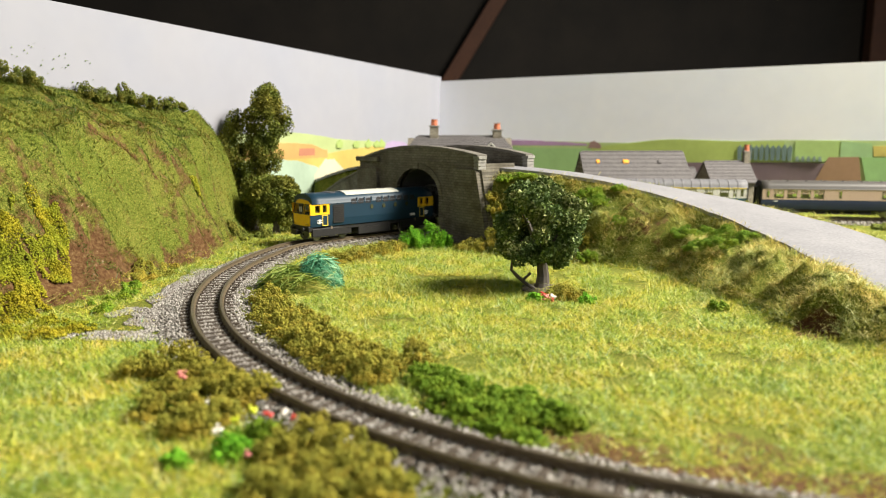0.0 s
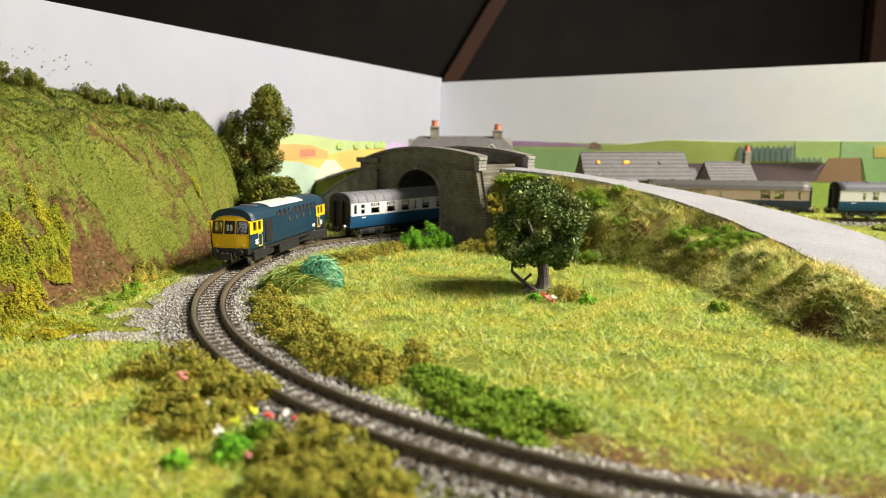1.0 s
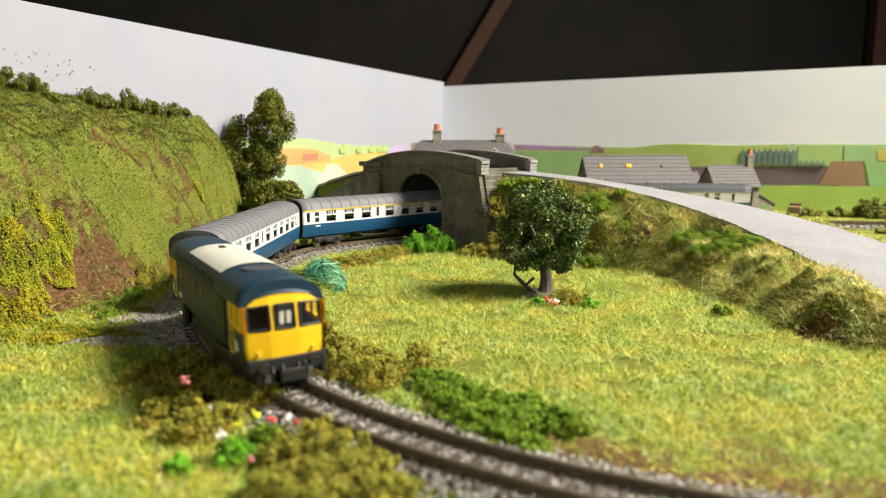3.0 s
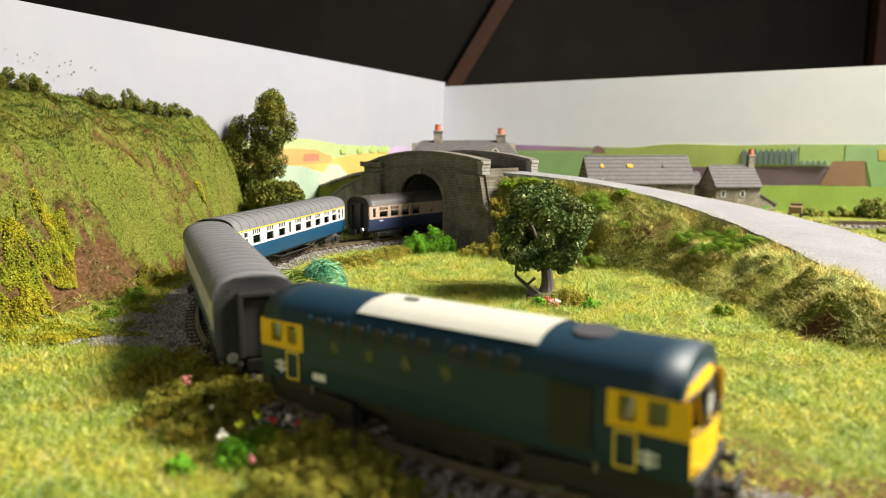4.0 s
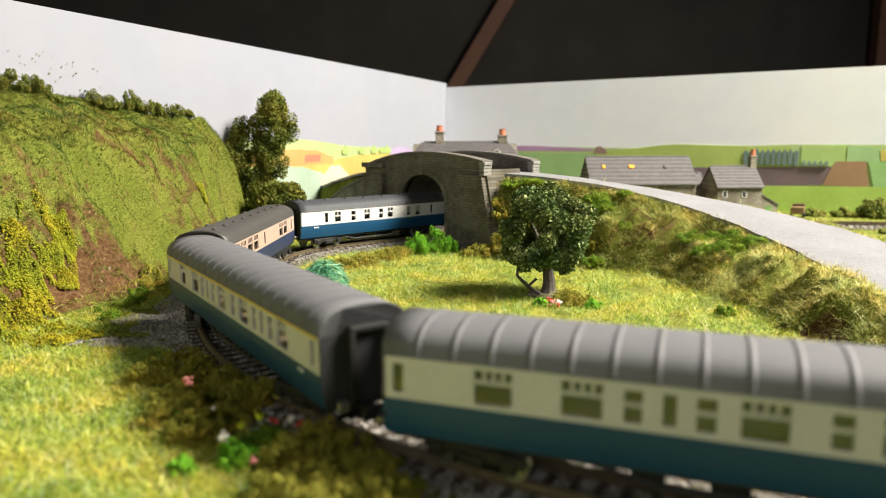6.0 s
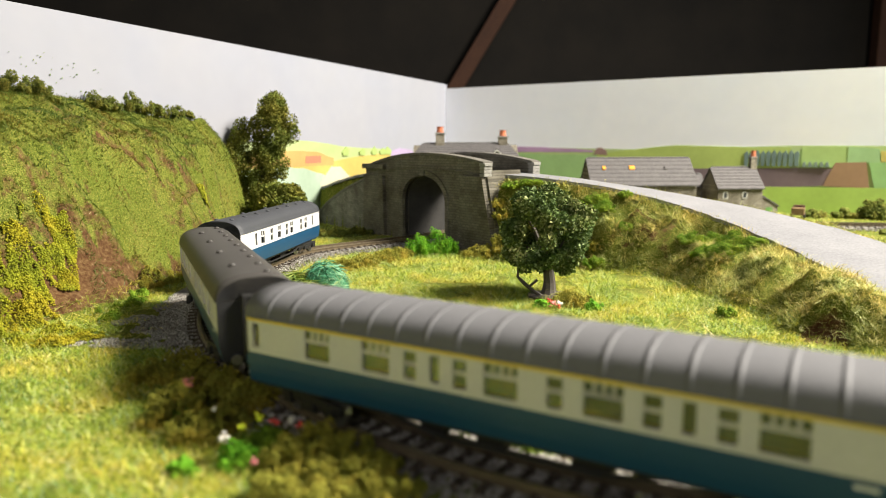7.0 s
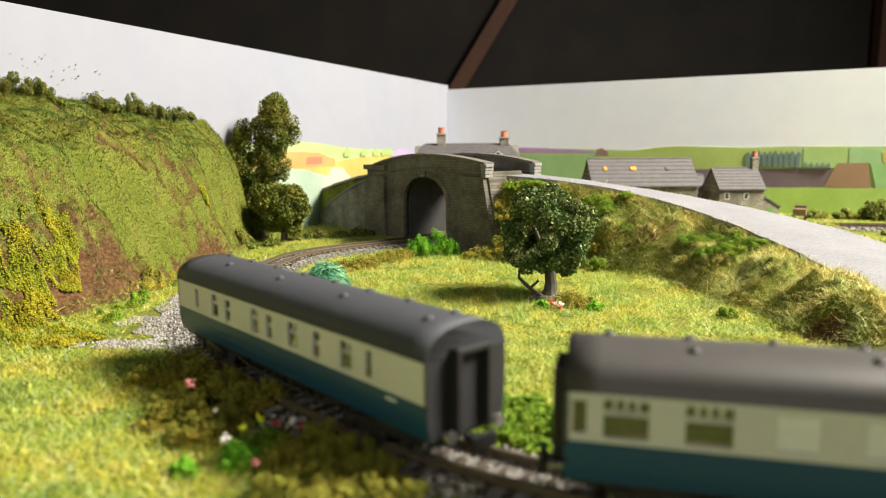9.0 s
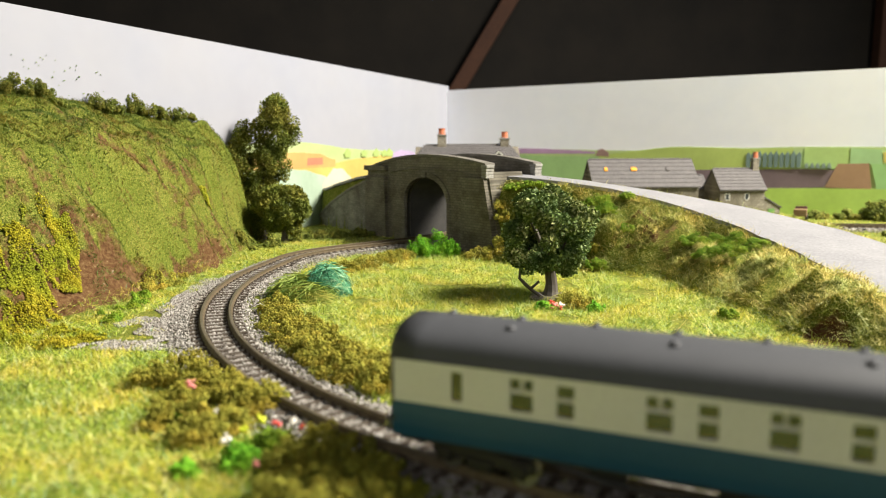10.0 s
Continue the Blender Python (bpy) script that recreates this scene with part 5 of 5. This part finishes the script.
def tree(name, label, x, y, trunk_h, trunk_r, centres, radii, mat, n, size, seed, limbs=7, leafy_kind=True, z=None):
    rng = np.random.default_rng(seed)
    if z is None:
        z = float(land(np.array([x]), np.array([y]))[0][0])
    ob = thing(name, label, "tree", at=Matrix.Translation((x, y, z)))
    bm = bmesh.new()
    mid = centres.mean(0)
    tube_into(bm, [(0, 0, -0.001), (0.0002, 0, 0.003), (0.0004, 0.0003, trunk_h * 0.5), (-0.0003, 0, trunk_h), tuple(mid)],
              [trunk_r * 1.7, trunk_r * 1.1, trunk_r * 0.95, trunk_r * 0.85, trunk_r * 0.4], 10)
    for c in centres[:limbs]:
        s = Vector((0, 0, trunk_h * rng.uniform(0.75, 1.1)))
        m = s.lerp(Vector(c), 0.55) + Vector((0, 0, 0.002))
        tube_into(bm, [s, m, Vector(c)], [trunk_r * 0.5, trunk_r * 0.33, trunk_r * 0.14], 6)
    part("trunk", bm, M["bark"], ob, "grey-brown trunk and limbs")
    p = blob_points(rng, n, centres, radii, 0.25)
    hung("crown", leaves("crown", p, size, M[mat], rng) if leafy_kind else crumbs("crown", p, size, M[mat], rng), ob)
    return ob


def round_tree():
    rng = np.random.default_rng(3)
    cs, rs = [], []
    for i in range(60):
        d = rng.normal(size=3)
        d /= np.linalg.norm(d)
        d[2] = max(d[2], -0.80)
        k = rng.uniform(0.72, 0.98)
        wide = 1.0 if d[2] > -0.25 else 0.92
        cs.append((d[0] * 0.0212 * k * wide - 0.0014, d[1] * 0.0200 * k * wide, 0.0305 + d[2] * 0.0205 * k))
        rs.append([rng.uniform(0.0034, 0.0056)] * 3)
    ob = tree("round_tree", "round dark green flocked model tree on a plastic base", 0.0465, 0.3165, 0.013, 0.0030, np.array(cs), np.array(rs), "tree_leaf", 30000, 0.0013, 4, 10)
    bm = bmesh.new()
    tube_into(bm, [(0, 0, -0.0006), (0, 0, 0.0008), (0, 0, 0.0014)], [0.0105, 0.0100, 0.0070], 18)
    part("base_plate", bm, M["bark"], ob, "dark oval plastic base")
    bm = bmesh.new()
    tube_into(bm, [(-0.0040, -0.004, 0.0010), (-0.0085, -0.005, 0.0040), (-0.0125, -0.005, 0.0075), (-0.0150, -0.004, 0.0100), (-0.0145, -0.002, 0.0150)], [0.0009, 0.0008, 0.0009, 0.0007, 0.0005], 7)
    tube_into(bm, [(-0.0100, -0.005, 0.0052), (-0.0075, -0.006, 0.0078), (-0.0062, -0.006, 0.0090)], [0.0007, 0.0006, 0.0007], 6)
    part("twig", bm, M["bark"], ob, "bent bare twig")


round_tree()


def wall_trees():
    rng = np.random.default_rng(8)
    cs, rs = [], []
    for i in range(150):
        u = min(0.985, (i + rng.random()) / 150 + 0.02)
        z = 0.004 + 0.101 * u
        mid = float(np.interp(u, [0, 0.15, 0.3, 0.5, 0.7, 0.8, 0.9, 1.0], [0.0, -0.004, -0.004, -0.001, 0.0025, 0.008, 0.012, 0.015]))
        w = float(np.interp(u, [0, 0.15, 0.3, 0.5, 0.7, 0.8, 0.9, 1.0], [0.006, 0.010, 0.016, 0.0235, 0.0265, 0.0215, 0.0130, 0.003])) - 0.002
        k = rng.uniform(-1.0, 1.0)
        cs.append((k * w + mid, rng.uniform(-1, 1) * 0.011 * math.sqrt(1 - k * k), z))
        rs.append((rng.uniform(0.0036, 0.0060), rng.uniform(0.003, 0.0050), rng.uniform(0.0050, 0.0080)))
    tree("tall_tree", "tall narrow olive green model tree by the backdrop", -0.1455, 0.528, 0.02, 0.0026, np.array(cs), np.array(rs), "conifer_leaf", 52000, 0.0012, 9, 8, z=0.0)
    cs, rs = [], []
    for i in range(40):
        d = rng.normal(size=3)
        d /= np.linalg.norm(d)
        k = rng.uniform(0.6, 0.95)
        cs.append((d[0] * 0.0200 * k, d[1] * 0.014 * k, 0.0265 + d[2] * 0.0195 * k))
        rs.append([rng.uniform(0.004, 0.0062)] * 3)
    tree("small_tree", "low bushy olive green model tree under the tall tree", -0.1235, 0.505, 0.012, 0.0024, np.array(cs), np.array(rs), "conifer_leaf", 26000, 0.0014, 11, 8, z=0.0)


wall_trees()

OLIVE = "olive brown foam foliage clump beside the track"
GREEN = "dark green foam foliage clump in the grass"
for x, y, rx, h in ((-0.0740, 0.287, 0.008, 0.008), (-0.0690, 0.272, 0.008, 0.008), (-0.0670, 0.256, 0.008, 0.009), (-0.0585, 0.239, 0.008, 0.009), (-0.0520, 0.243, 0.008, 0.009), (-0.0490, 0.224, 0.008, 0.010),
                    (-0.0415, 0.214, 0.008, 0.010), (-0.0357, 0.218, 0.008, 0.009), (-0.0350, 0.203, 0.008, 0.010), (-0.0282, 0.200, 0.008, 0.010), (-0.0210, 0.192, 0.007, 0.009), (-0.0433, 0.232, 0.008, 0.009),
                    (-0.0280, 0.213, 0.006, 0.007), (-0.0170, 0.200, 0.006, 0.007), (-0.0083, 0.206, 0.006, 0.009), (-0.0230, 0.206, 0.007, 0.008), (-0.0610, 0.268, 0.006, 0.006),
                    (-0.0704, 0.378, 0.009, 0.006), (-0.0600, 0.385, 0.009, 0.007), (-0.0500, 0.396, 0.010, 0.008), (-0.0390, 0.413, 0.009, 0.008), (-0.0300, 0.428, 0.008, 0.007)):
    bush("bush", OLIVE, x, y, rx, rx, h, "foam_olive", int(2.6e6 * rx * rx) + 160)
for x, y, rx, h in ((-0.0040, 0.191, 0.007, 0.006), (0.0020, 0.184, 0.008, 0.006), (0.0085, 0.178, 0.008, 0.006), (0.0160, 0.173, 0.008, 0.005), (0.0020, 0.172, 0.006, 0.006), (0.0085, 0.164, 0.008, 0.006), (0.0158, 0.160, 0.007, 0.006),
                    (0.0240, 0.166, 0.007, 0.005), (0.0290, 0.160, 0.006, 0.006), (0.0135, 0.153, 0.006, 0.005), (0.0190, 0.149, 0.005, 0.004), (0.0220, 0.176, 0.005, 0.004)):
    bush("bush", GREEN, x, y, rx, rx, h, "foam_green", int(2.4e6 * rx * rx) + 160)
for x, y, rx, h in ((-0.0190, 0.438, 0.009, 0.014), (-0.0090, 0.440, 0.010, 0.016), (0.0010, 0.442, 0.006, 0.011)):
    bush("bush", "bright green foam clump beside the bridge arch", x, y, rx, rx, h, "foam_bright", 420)
for x, y, rx, h in ((-0.0889, 0.197, 0.007, 0.007), (-0.0800, 0.198, 0.008, 0.010), (-0.0720, 0.191, 0.008, 0.009), (-0.0630, 0.183, 0.007, 0.008), (-0.0740, 0.178, 0.007, 0.007), (-0.0630, 0.171, 0.008, 0.008),
                    (-0.0550, 0.174, 0.007, 0.008), (-0.0610, 0.156, 0.007, 0.007), (-0.0740, 0.166, 0.006, 0.006), (-0.0500, 0.176, 0.006, 0.007), (-0.0560, 0.163, 0.006, 0.006),
                    (-0.0350, 0.141, 0.006, 0.007), (-0.0300, 0.145, 0.007, 0.009), (-0.0235, 0.141, 0.007, 0.009), (-0.0270, 0.131, 0.007, 0.008), (-0.0195, 0.132, 0.007, 0.008), (-0.0150, 0.134, 0.006, 0.007), (-0.0105, 0.126, 0.006, 0.006),
                    (-0.0325, 0.126, 0.007, 0.008), (-0.0170, 0.124, 0.007, 0.007), (-0.0240, 0.121, 0.007, 0.008)):
    bush("bush", OLIVE, x, y, rx, rx, h, "foam_olive", int(3.0e6 * rx * rx) + 200)
for x, y, rx, mat in ((-0.0425, 0.150, 0.0055, "foam_green"), (-0.0470, 0.143, 0.0045, "foam_bright"), (-0.0385, 0.1450, 0.0040, "foam_green"), (-0.0575, 0.139, 0.0030, "foam_bright"), (-0.0690, 0.170, 0.003, "foam_bright")):
    bush("bush", "small bright green flowering clump", x, y, rx, rx, rx * 1.2, mat, 180)
# growth on the hill and its foot
creeper("yellow-green foam growth climbing the hillside", [(-0.174, 0.276, 0.011), (-0.1754, 0.294, 0.009), (-0.1707, 0.2925, 0.008), (-0.171, 0.273, 0.010), (-0.1673, 0.289, 0.007), (-0.1685, 0.271, 0.009), (-0.173, 0.266, 0.009), (-0.166, 0.259, 0.009), (-0.1728, 0.3015, 0.006)], "foam_yellow", 15000, 0.0042, 0.00055, 1)
creeper("small yellow-green foam growth on the hill", [(-0.1520, 0.424, 0.0035), (-0.1535, 0.431, 0.0035)], "foam_yellow", 1500, 0.0050, 0.0006, 2)
creeper("green foam growth at the foot of the hill", [(-0.1471, 0.285, 0.006), (-0.1424, 0.2954, 0.006), (-0.1370, 0.272, 0.006), (-0.1419, 0.305, 0.005), (-0.1460, 0.315, 0.004)], "foam_green", 4200, 0.0042, 0.0005, 3)
creeper("yellow-green growth in the grass below the hill", [(-0.157, 0.2426, 0.010), (-0.1426, 0.240, 0.009), (-0.1364, 0.246, 0.008), (-0.150, 0.252, 0.009), (-0.162, 0.250, 0.009)], "foam_yellow", 9000, 0.0034, 0.0005, 4)
creeper("olive foam growth at the foot of the hill", [(-0.1481, 0.338, 0.007), (-0.1474, 0.330, 0.006), (-0.1501, 0.3645, 0.007), (-0.1440, 0.346, 0.006)], "foam_olive", 4500, 0.0058, 0.0005, 5)
creeper("dark olive growth below the wing wall", [(-0.139, 0.470, 0.009), (-0.128, 0.482, 0.008), (-0.105, 0.530, 0.011), (-0.090, 0.535, 0.011), (-0.072, 0.545, 0.010), (-0.118, 0.515, 0.010)], "conifer_leaf", 9000, 0.0070, 0.0008, 6)
for x, y, rx, h in ((-0.2300, 0.368, 0.009, 0.011), (-0.2200, 0.374, 0.008, 0.010), (-0.2130, 0.378, 0.005, 0.006), (-0.2095, 0.418, 0.009, 0.010), (-0.2070, 0.430, 0.006, 0.008), (-0.2030, 0.447, 0.007, 0.013), (-0.1990, 0.456, 0.007, 0.011), (-0.1955, 0.466, 0.006, 0.008), (-0.1920, 0.476, 0.007, 0.010), (-0.1880, 0.484, 0.006, 0.008), (-0.1850, 0.492, 0.006, 0.006)):
    bush("bush", "olive foam bush on the crest of the hill", x, y, rx, rx * 0.8, h, "conifer_leaf", 420)
# the road bank
for x, y, rx, h in ((0.1312, 0.3675, 0.008, 0.006), (0.1429, 0.3706, 0.007, 0.006), (0.1492, 0.3562, 0.008, 0.006), (0.1558, 0.3446, 0.007, 0.005), (0.1310, 0.3458, 0.008, 0.006), (0.1355, 0.3330, 0.007, 0.006), (0.1508, 0.3410, 0.006, 0.006), (0.1400, 0.3560, 0.008, 0.006),
                    (0.0900, 0.4207, 0.008, 0.007), (0.0929, 0.4097, 0.007, 0.006), (0.0845, 0.4186, 0.007, 0.007), (0.1006, 0.3920, 0.005, 0.005), (0.1063, 0.417, 0.005, 0.004), (0.0415, 0.440, 0.007, 0.005), (0.0520, 0.436, 0.007, 0.005), (0.1124, 0.2746, 0.004, 0.005), (0.0813, 0.3814, 0.006, 0.006)):
    bush("bush", "green foam growth on the road bank", x, y, rx, rx, h, "foam_green", int(2.4e6 * rx * rx) + 140)
for x, y, rx, h in ((0.0309, 0.439, 0.006, 0.006), (0.0342, 0.434, 0.006, 0.007), (0.0305, 0.431, 0.006, 0.007), (0.0337, 0.425, 0.008, 0.008), (0.0285, 0.424, 0.008, 0.008), (0.0161, 0.428, 0.008, 0.008), (0.0232, 0.424, 0.008, 0.008), (0.0843, 0.397, 0.008, 0.006)):
    bush("bush", "olive foam growth against the bridge", x, y, rx, rx, h, "foam_olive", int(2.6e6 * rx * rx) + 160)
for x, y, rx, h in ((0.400, 0.645, 0.016, 0.021), (0.424, 0.640, 0.015, 0.024), (0.376, 0.655, 0.010, 0.009), (0.352, 0.662, 0.009, 0.008), (0.345, 0.530, 0.010, 0.005), (0.45, 0.65, 0.014, 0.018)):
    bush("bush", "dark green bush in front of the backdrop", x, y, rx, rx, h, "conifer_leaf", 500, 0.0012)


def flower(x, y, z, colour, size=0.0013):
    size *= 0.7
    key = "petal_" + colour
    if key not in M:
        c = {"red": (0.75, 0.06, 0.05), "pink": (0.85, 0.30, 0.28), "white": (0.85, 0.80, 0.72), "yellow": (0.75, 0.85, 0.04)}[colour]
        M[key] = mottled("petals_" + colour, tuple(v * 0.9 for v in c), c, 500.0, 0.6, relief=0.0)
    rng = np.random.default_rng(int(abs(x * y) * 1e7))
    p = rng.normal(0, size * 0.5, (9, 3))
    tagged(new("flower", crumbs("flower", p, size * 0.75, M[key], rng)), colour + " flock flower head in the foliage", "flower", "flowers").location = (x, y, float(land(np.array([x]), np.array([y]))[0][0]) + z)


for f in ((-0.0660, 0.167, 0.0105, "pink", 0.0017), (-0.0395, 0.148, 0.0085, "red", 0.0013), (-0.0495, 0.144, 0.006, "white", 0.0016), (-0.0360, 0.1485, 0.0085, "white", 0.0013), (-0.0435, 0.150, 0.0085, "yellow", 0.0013),
          (-0.0470, 0.1470, 0.0075, "yellow", 0.0010), (-0.0400, 0.1330, 0.006, "pink", 0.0009), (-0.0560, 0.1560, 0.008, "white", 0.0007), (-0.0330, 0.1440, 0.009, "red", 0.0007),
          (0.0440, 0.288, 0.003, "pink", 0.0018), (0.0475, 0.290, 0.003, "white", 0.0016), (0.0430, 0.291, 0.004, "red", 0.0013), (0.0465, 0.286, 0.002, "red", 0.0012)):
    flower(*f)
for x, y, rx, mat in ((0.0525, 0.297, 0.007, "foam_olive"), (0.0580, 0.295, 0.006, "foam_olive"), (0.0400, 0.292, 0.004, "foam_bright"), (0.0530, 0.305, 0.005, "foam_olive"), (0.0620, 0.290, 0.004, "foam_bright")):
    bush("bush", "small foam clump with flowers near the tree", x, y, rx, rx, rx * 1.0, mat, 200)


def fibres(name, pts, length, width, mat, rng, lift=0.5, curl=0.35, up=None):
    """Curved thin blades of two joints, each an island of its own."""
    n = len(pts)
    a = rng.uniform(0, 2 * np.pi, n)
    t = np.clip(rng.normal(lift, 0.28, n), 0.03, 1.5)
    d = np.stack([np.cos(a) * np.cos(t), np.sin(a) * np.cos(t), np.sin(t)], 1)
    ln = length * rng.uniform(0.5, 1.35, n)[:, None]
    side = np.stack([-np.sin(a), np.cos(a), np.zeros(n)], 1) * (width * rng.uniform(0.7, 1.3, n))[:, None]
    bend = rng.normal(0, curl, (n, 3)) * ln
    bend[:, 2] = -np.abs(bend[:, 2]) * 0.6
    m = pts + d * ln * 0.55
    e = pts + d * ln + bend * 0.6
    v = np.stack([pts - side, pts + side, m + side * 0.8, m - side * 0.8, e], 1)
    f = np.array([(0, 1, 2), (0, 2, 3), (3, 2, 4)])[None] + 5 * np.arange(n)[:, None, None]
    return big_mesh(name, v.reshape(-1, 3), f.reshape(-1, 3), mat)


def blades(name, pts, length, width, mat, rng, lift=0.5):
    """Short straight tapered blades, one triangle each."""
    n = len(pts)
    a, t = rng.uniform(0, 2 * np.pi, n), np.clip(rng.normal(lift, 0.3, n), 0.05, 1.5)
    d = np.stack([np.cos(a) * np.cos(t), np.sin(a) * np.cos(t), np.sin(t)], 1)
    side = np.stack([-np.sin(a), np.cos(a), rng.normal(0, 0.4, n)], 1) * (width * rng.uniform(0.7, 1.3, n))[:, None]
    e = pts + d * (length * rng.uniform(0.5, 1.5, n))[:, None]
    v = np.stack([pts - side, pts + side, e], 1)
    return big_mesh(name, v.reshape(-1, 3), np.arange(3 * n).reshape(-1, 3), mat)


def grass():
    rng = np.random.default_rng(21)

    def scatter(n, x0, x1, y0, y1, want):
        x, y = rng.uniform(x0, x1, n), rng.uniform(y0, y1, n)
        z, soil = land(x, y)
        gone, _ = away(x, y, PATH[::2])
        d, _ = road_away(x, y)
        k = want(x, y, z, gone, d, soil)
        return np.stack([x, y, z], 1)[k]

    thin = lambda x, y: lumps(x, y, 60.0, 5.0) > -0.32
    inner = scatter(330000, -0.11, 0.17, 0.095, 0.46, lambda x, y, z, g, d, s: (g > 0.0175 + 0.004 * lumps(x, y, 90.0, 2.0)) & ((s < 0.15) | (rng.random(len(x)) < 0.22)) & (z < 0.006) & (np.hypot(x - CX, y - CY) < CR) & thin(x, y))
    left = scatter(130000, -0.19, 0.0, 0.085, 0.26, lambda x, y, z, g, d, s: (g > 0.0170) & (z < 0.005) & (np.hypot(x - CX, y - CY) > CR) & ((x < -0.14) | (y < 0.232) | (rng.random(len(x)) < 0.08)))
    strip = scatter(50000, -0.17, -0.08, 0.25, 0.52, lambda x, y, z, g, d, s: (g > 0.0185) & (z < 0.006) & (np.hypot(x - CX, y - CY) > CR) & ((x < -0.128 + 0.014 * lumps(x, y, 80.0, 4.0)) | (y > 0.345)))
    far = scatter(30000, -0.16, 0.46, 0.44, 0.75, lambda x, y, z, g, d, s: (g > 0.016) & (z < 0.03) & (d > ROAD_HALF))
    tagged(new("grass", blades("grass", np.vstack([inner, left, strip, far]), 0.0034, 0.00012, M["grass"], rng, 0.36)), "short yellow-green static grass over the field", "grass", kind="stuff")
    hill = scatter(420000, -0.32, -0.12, 0.12, 0.56, lambda x, y, z, g, d, s: (z > 0.004) & (x < -0.125) & (s + 0.7 * lumps(x, y, 130.0, 9.0) < 0.62))
    tagged(new("hill_grass", blades("hill_grass", hill, 0.0019, 0.00015, M["hill_grass"], rng, 0.5)), "short green flock on the steep hill", "grass", kind="stuff")
    bank = scatter(210000, 0.02, 0.24, 0.17, 0.47, lambda x, y, z, g, d, s: (z > 0.0025) & (d > ROAD_HALF * 1.02) & (x > 0.028) & (lumps(x, y, 70.0, 1.0) > -0.38))
    tagged(new("bank_grass", fibres("bank_grass", bank, 0.0058, 0.00012, M["bank_grass"], rng, 0.35, 0.55)), "long tangled straw-coloured grass on the road bank", "grass", kind="stuff")
    verge = scatter(60000, 0.06, 0.26, 0.17, 0.47, lambda x, y, z, g, d, s: (d > ROAD_HALF * 0.97) & (d < ROAD_HALF * 1.25))
    tagged(new("verge_grass", fibres("verge_grass", verge + (0, 0, 0.0012), 0.0042, 0.00013, M["bank_grass"], rng, 0.7, 0.5)), "ragged straw grass along the road edge", "grass", kind="stuff")
    wing = scatter(20000, -0.16, 0.03, 0.50, 0.68, lambda x, y, z, g, d, s: (z > 0.006) & (d > ROAD_HALF))
    tagged(new("wing_grass", blades("wing_grass", wing, 0.0024, 0.00020, M["hill_grass"], rng, 0.6)), "olive grass behind the bridge wing wall", "grass", kind="stuff")
    stray = scatter(1500, -0.08, 0.12, 0.19, 0.42, lambda x, y, z, g, d, s: (g > 0.03) & (z < 0.006))
    tagged(new("stray_grass", fibres("stray_grass", stray + (0, 0, 0.0015), 0.010, 0.00011, M["bank_grass"], rng, 0.22, 0.4)), "long loose straw fibres lying on the field", "grass", kind="stuff")


grass()


def wiry(name, rng, n, rx, h, width, mat):
    """Curled strands that wander over a dome."""
    a, e = rng.uniform(0, 2 * np.pi, n), np.arcsin(rng.uniform(0.0, 1.0, n))
    da, de = rng.normal(0, 0.34, n), rng.normal(0, 0.26, n)
    verts, faces, k = [], [], 10
    rad = rng.uniform(0.80, 1.06, n)
    for i in range(k):
        p = np.stack([np.cos(a) * np.cos(e) * rx * rad, np.sin(a) * np.cos(e) * rx * rad, np.abs(np.sin(e)) * h * rad], 1)
        side = np.stack([-np.sin(a) * 0.6, np.cos(a) * 0.6, np.ones(n)], 1) * width
        verts += [p - side, p + side]
        da, de = da + rng.normal(0, 0.34, n), de + rng.normal(0, 0.30, n)
        a, e = a + da * 0.55, e + de * 0.55
        rad = rad + rng.normal(0, 0.05, n)
    v = np.stack(verts, 1).reshape(-1, 3)
    base = np.arange(n)[:, None] * 2 * k
    for i in range(k - 1):
        j = 2 * i
        faces.append(np.concatenate([base + j, base + j + 1, base + j + 3, base + j + 2], 1))
    return big_mesh(name, v, np.concatenate(faces), M[mat])


def fibre_heap():
    """A tangle of coloured fibres by the track."""
    rng = np.random.default_rng(31)
    for name, label, cx, cy, rx, h, n, mat in (("fibre_heap", "tangled heap of teal green fibres by the track", -0.0590, 0.322, 0.0105, 0.0125, 900, "straw"),
                                               ("straw_heap", "loose heap of yellow-green straw fibres", -0.0730, 0.318, 0.0125, 0.0085, 800, "yellow_fibre"),
                                               ("straw_heap", "loose heap of yellow-green straw fibres", -0.0640, 0.311, 0.0110, 0.0065, 500, "yellow_fibre")):
        ob = tagged(new(name, wiry(name, rng, n, rx, h, 0.00014, mat)), label, "straw", kind="stuff")
        ob.location = (cx, cy, 0.0)


fibre_heap()


def specks():
    """Loose flock stuck to the backdrop above the hill."""
    rng = np.random.default_rng(41)
    k = 0.545 + rng.normal(0, 0.022, 34)
    z = 0.113 + rng.normal(0, 0.006, 34) - (k - 0.545) * -0.25
    p = np.stack([CORNER.x + LEFT.x * k, CORNER.y + LEFT.y * k, z], 1) + np.array((0.914, -0.405, 0)) * 0.0006
    tagged(new("flock_specks", flecks("flock_specks", p, 0.0005, M["foam_green"], rng)), "stray green flock stuck to the backdrop", "flock", kind="stuff")


specks()


motions()
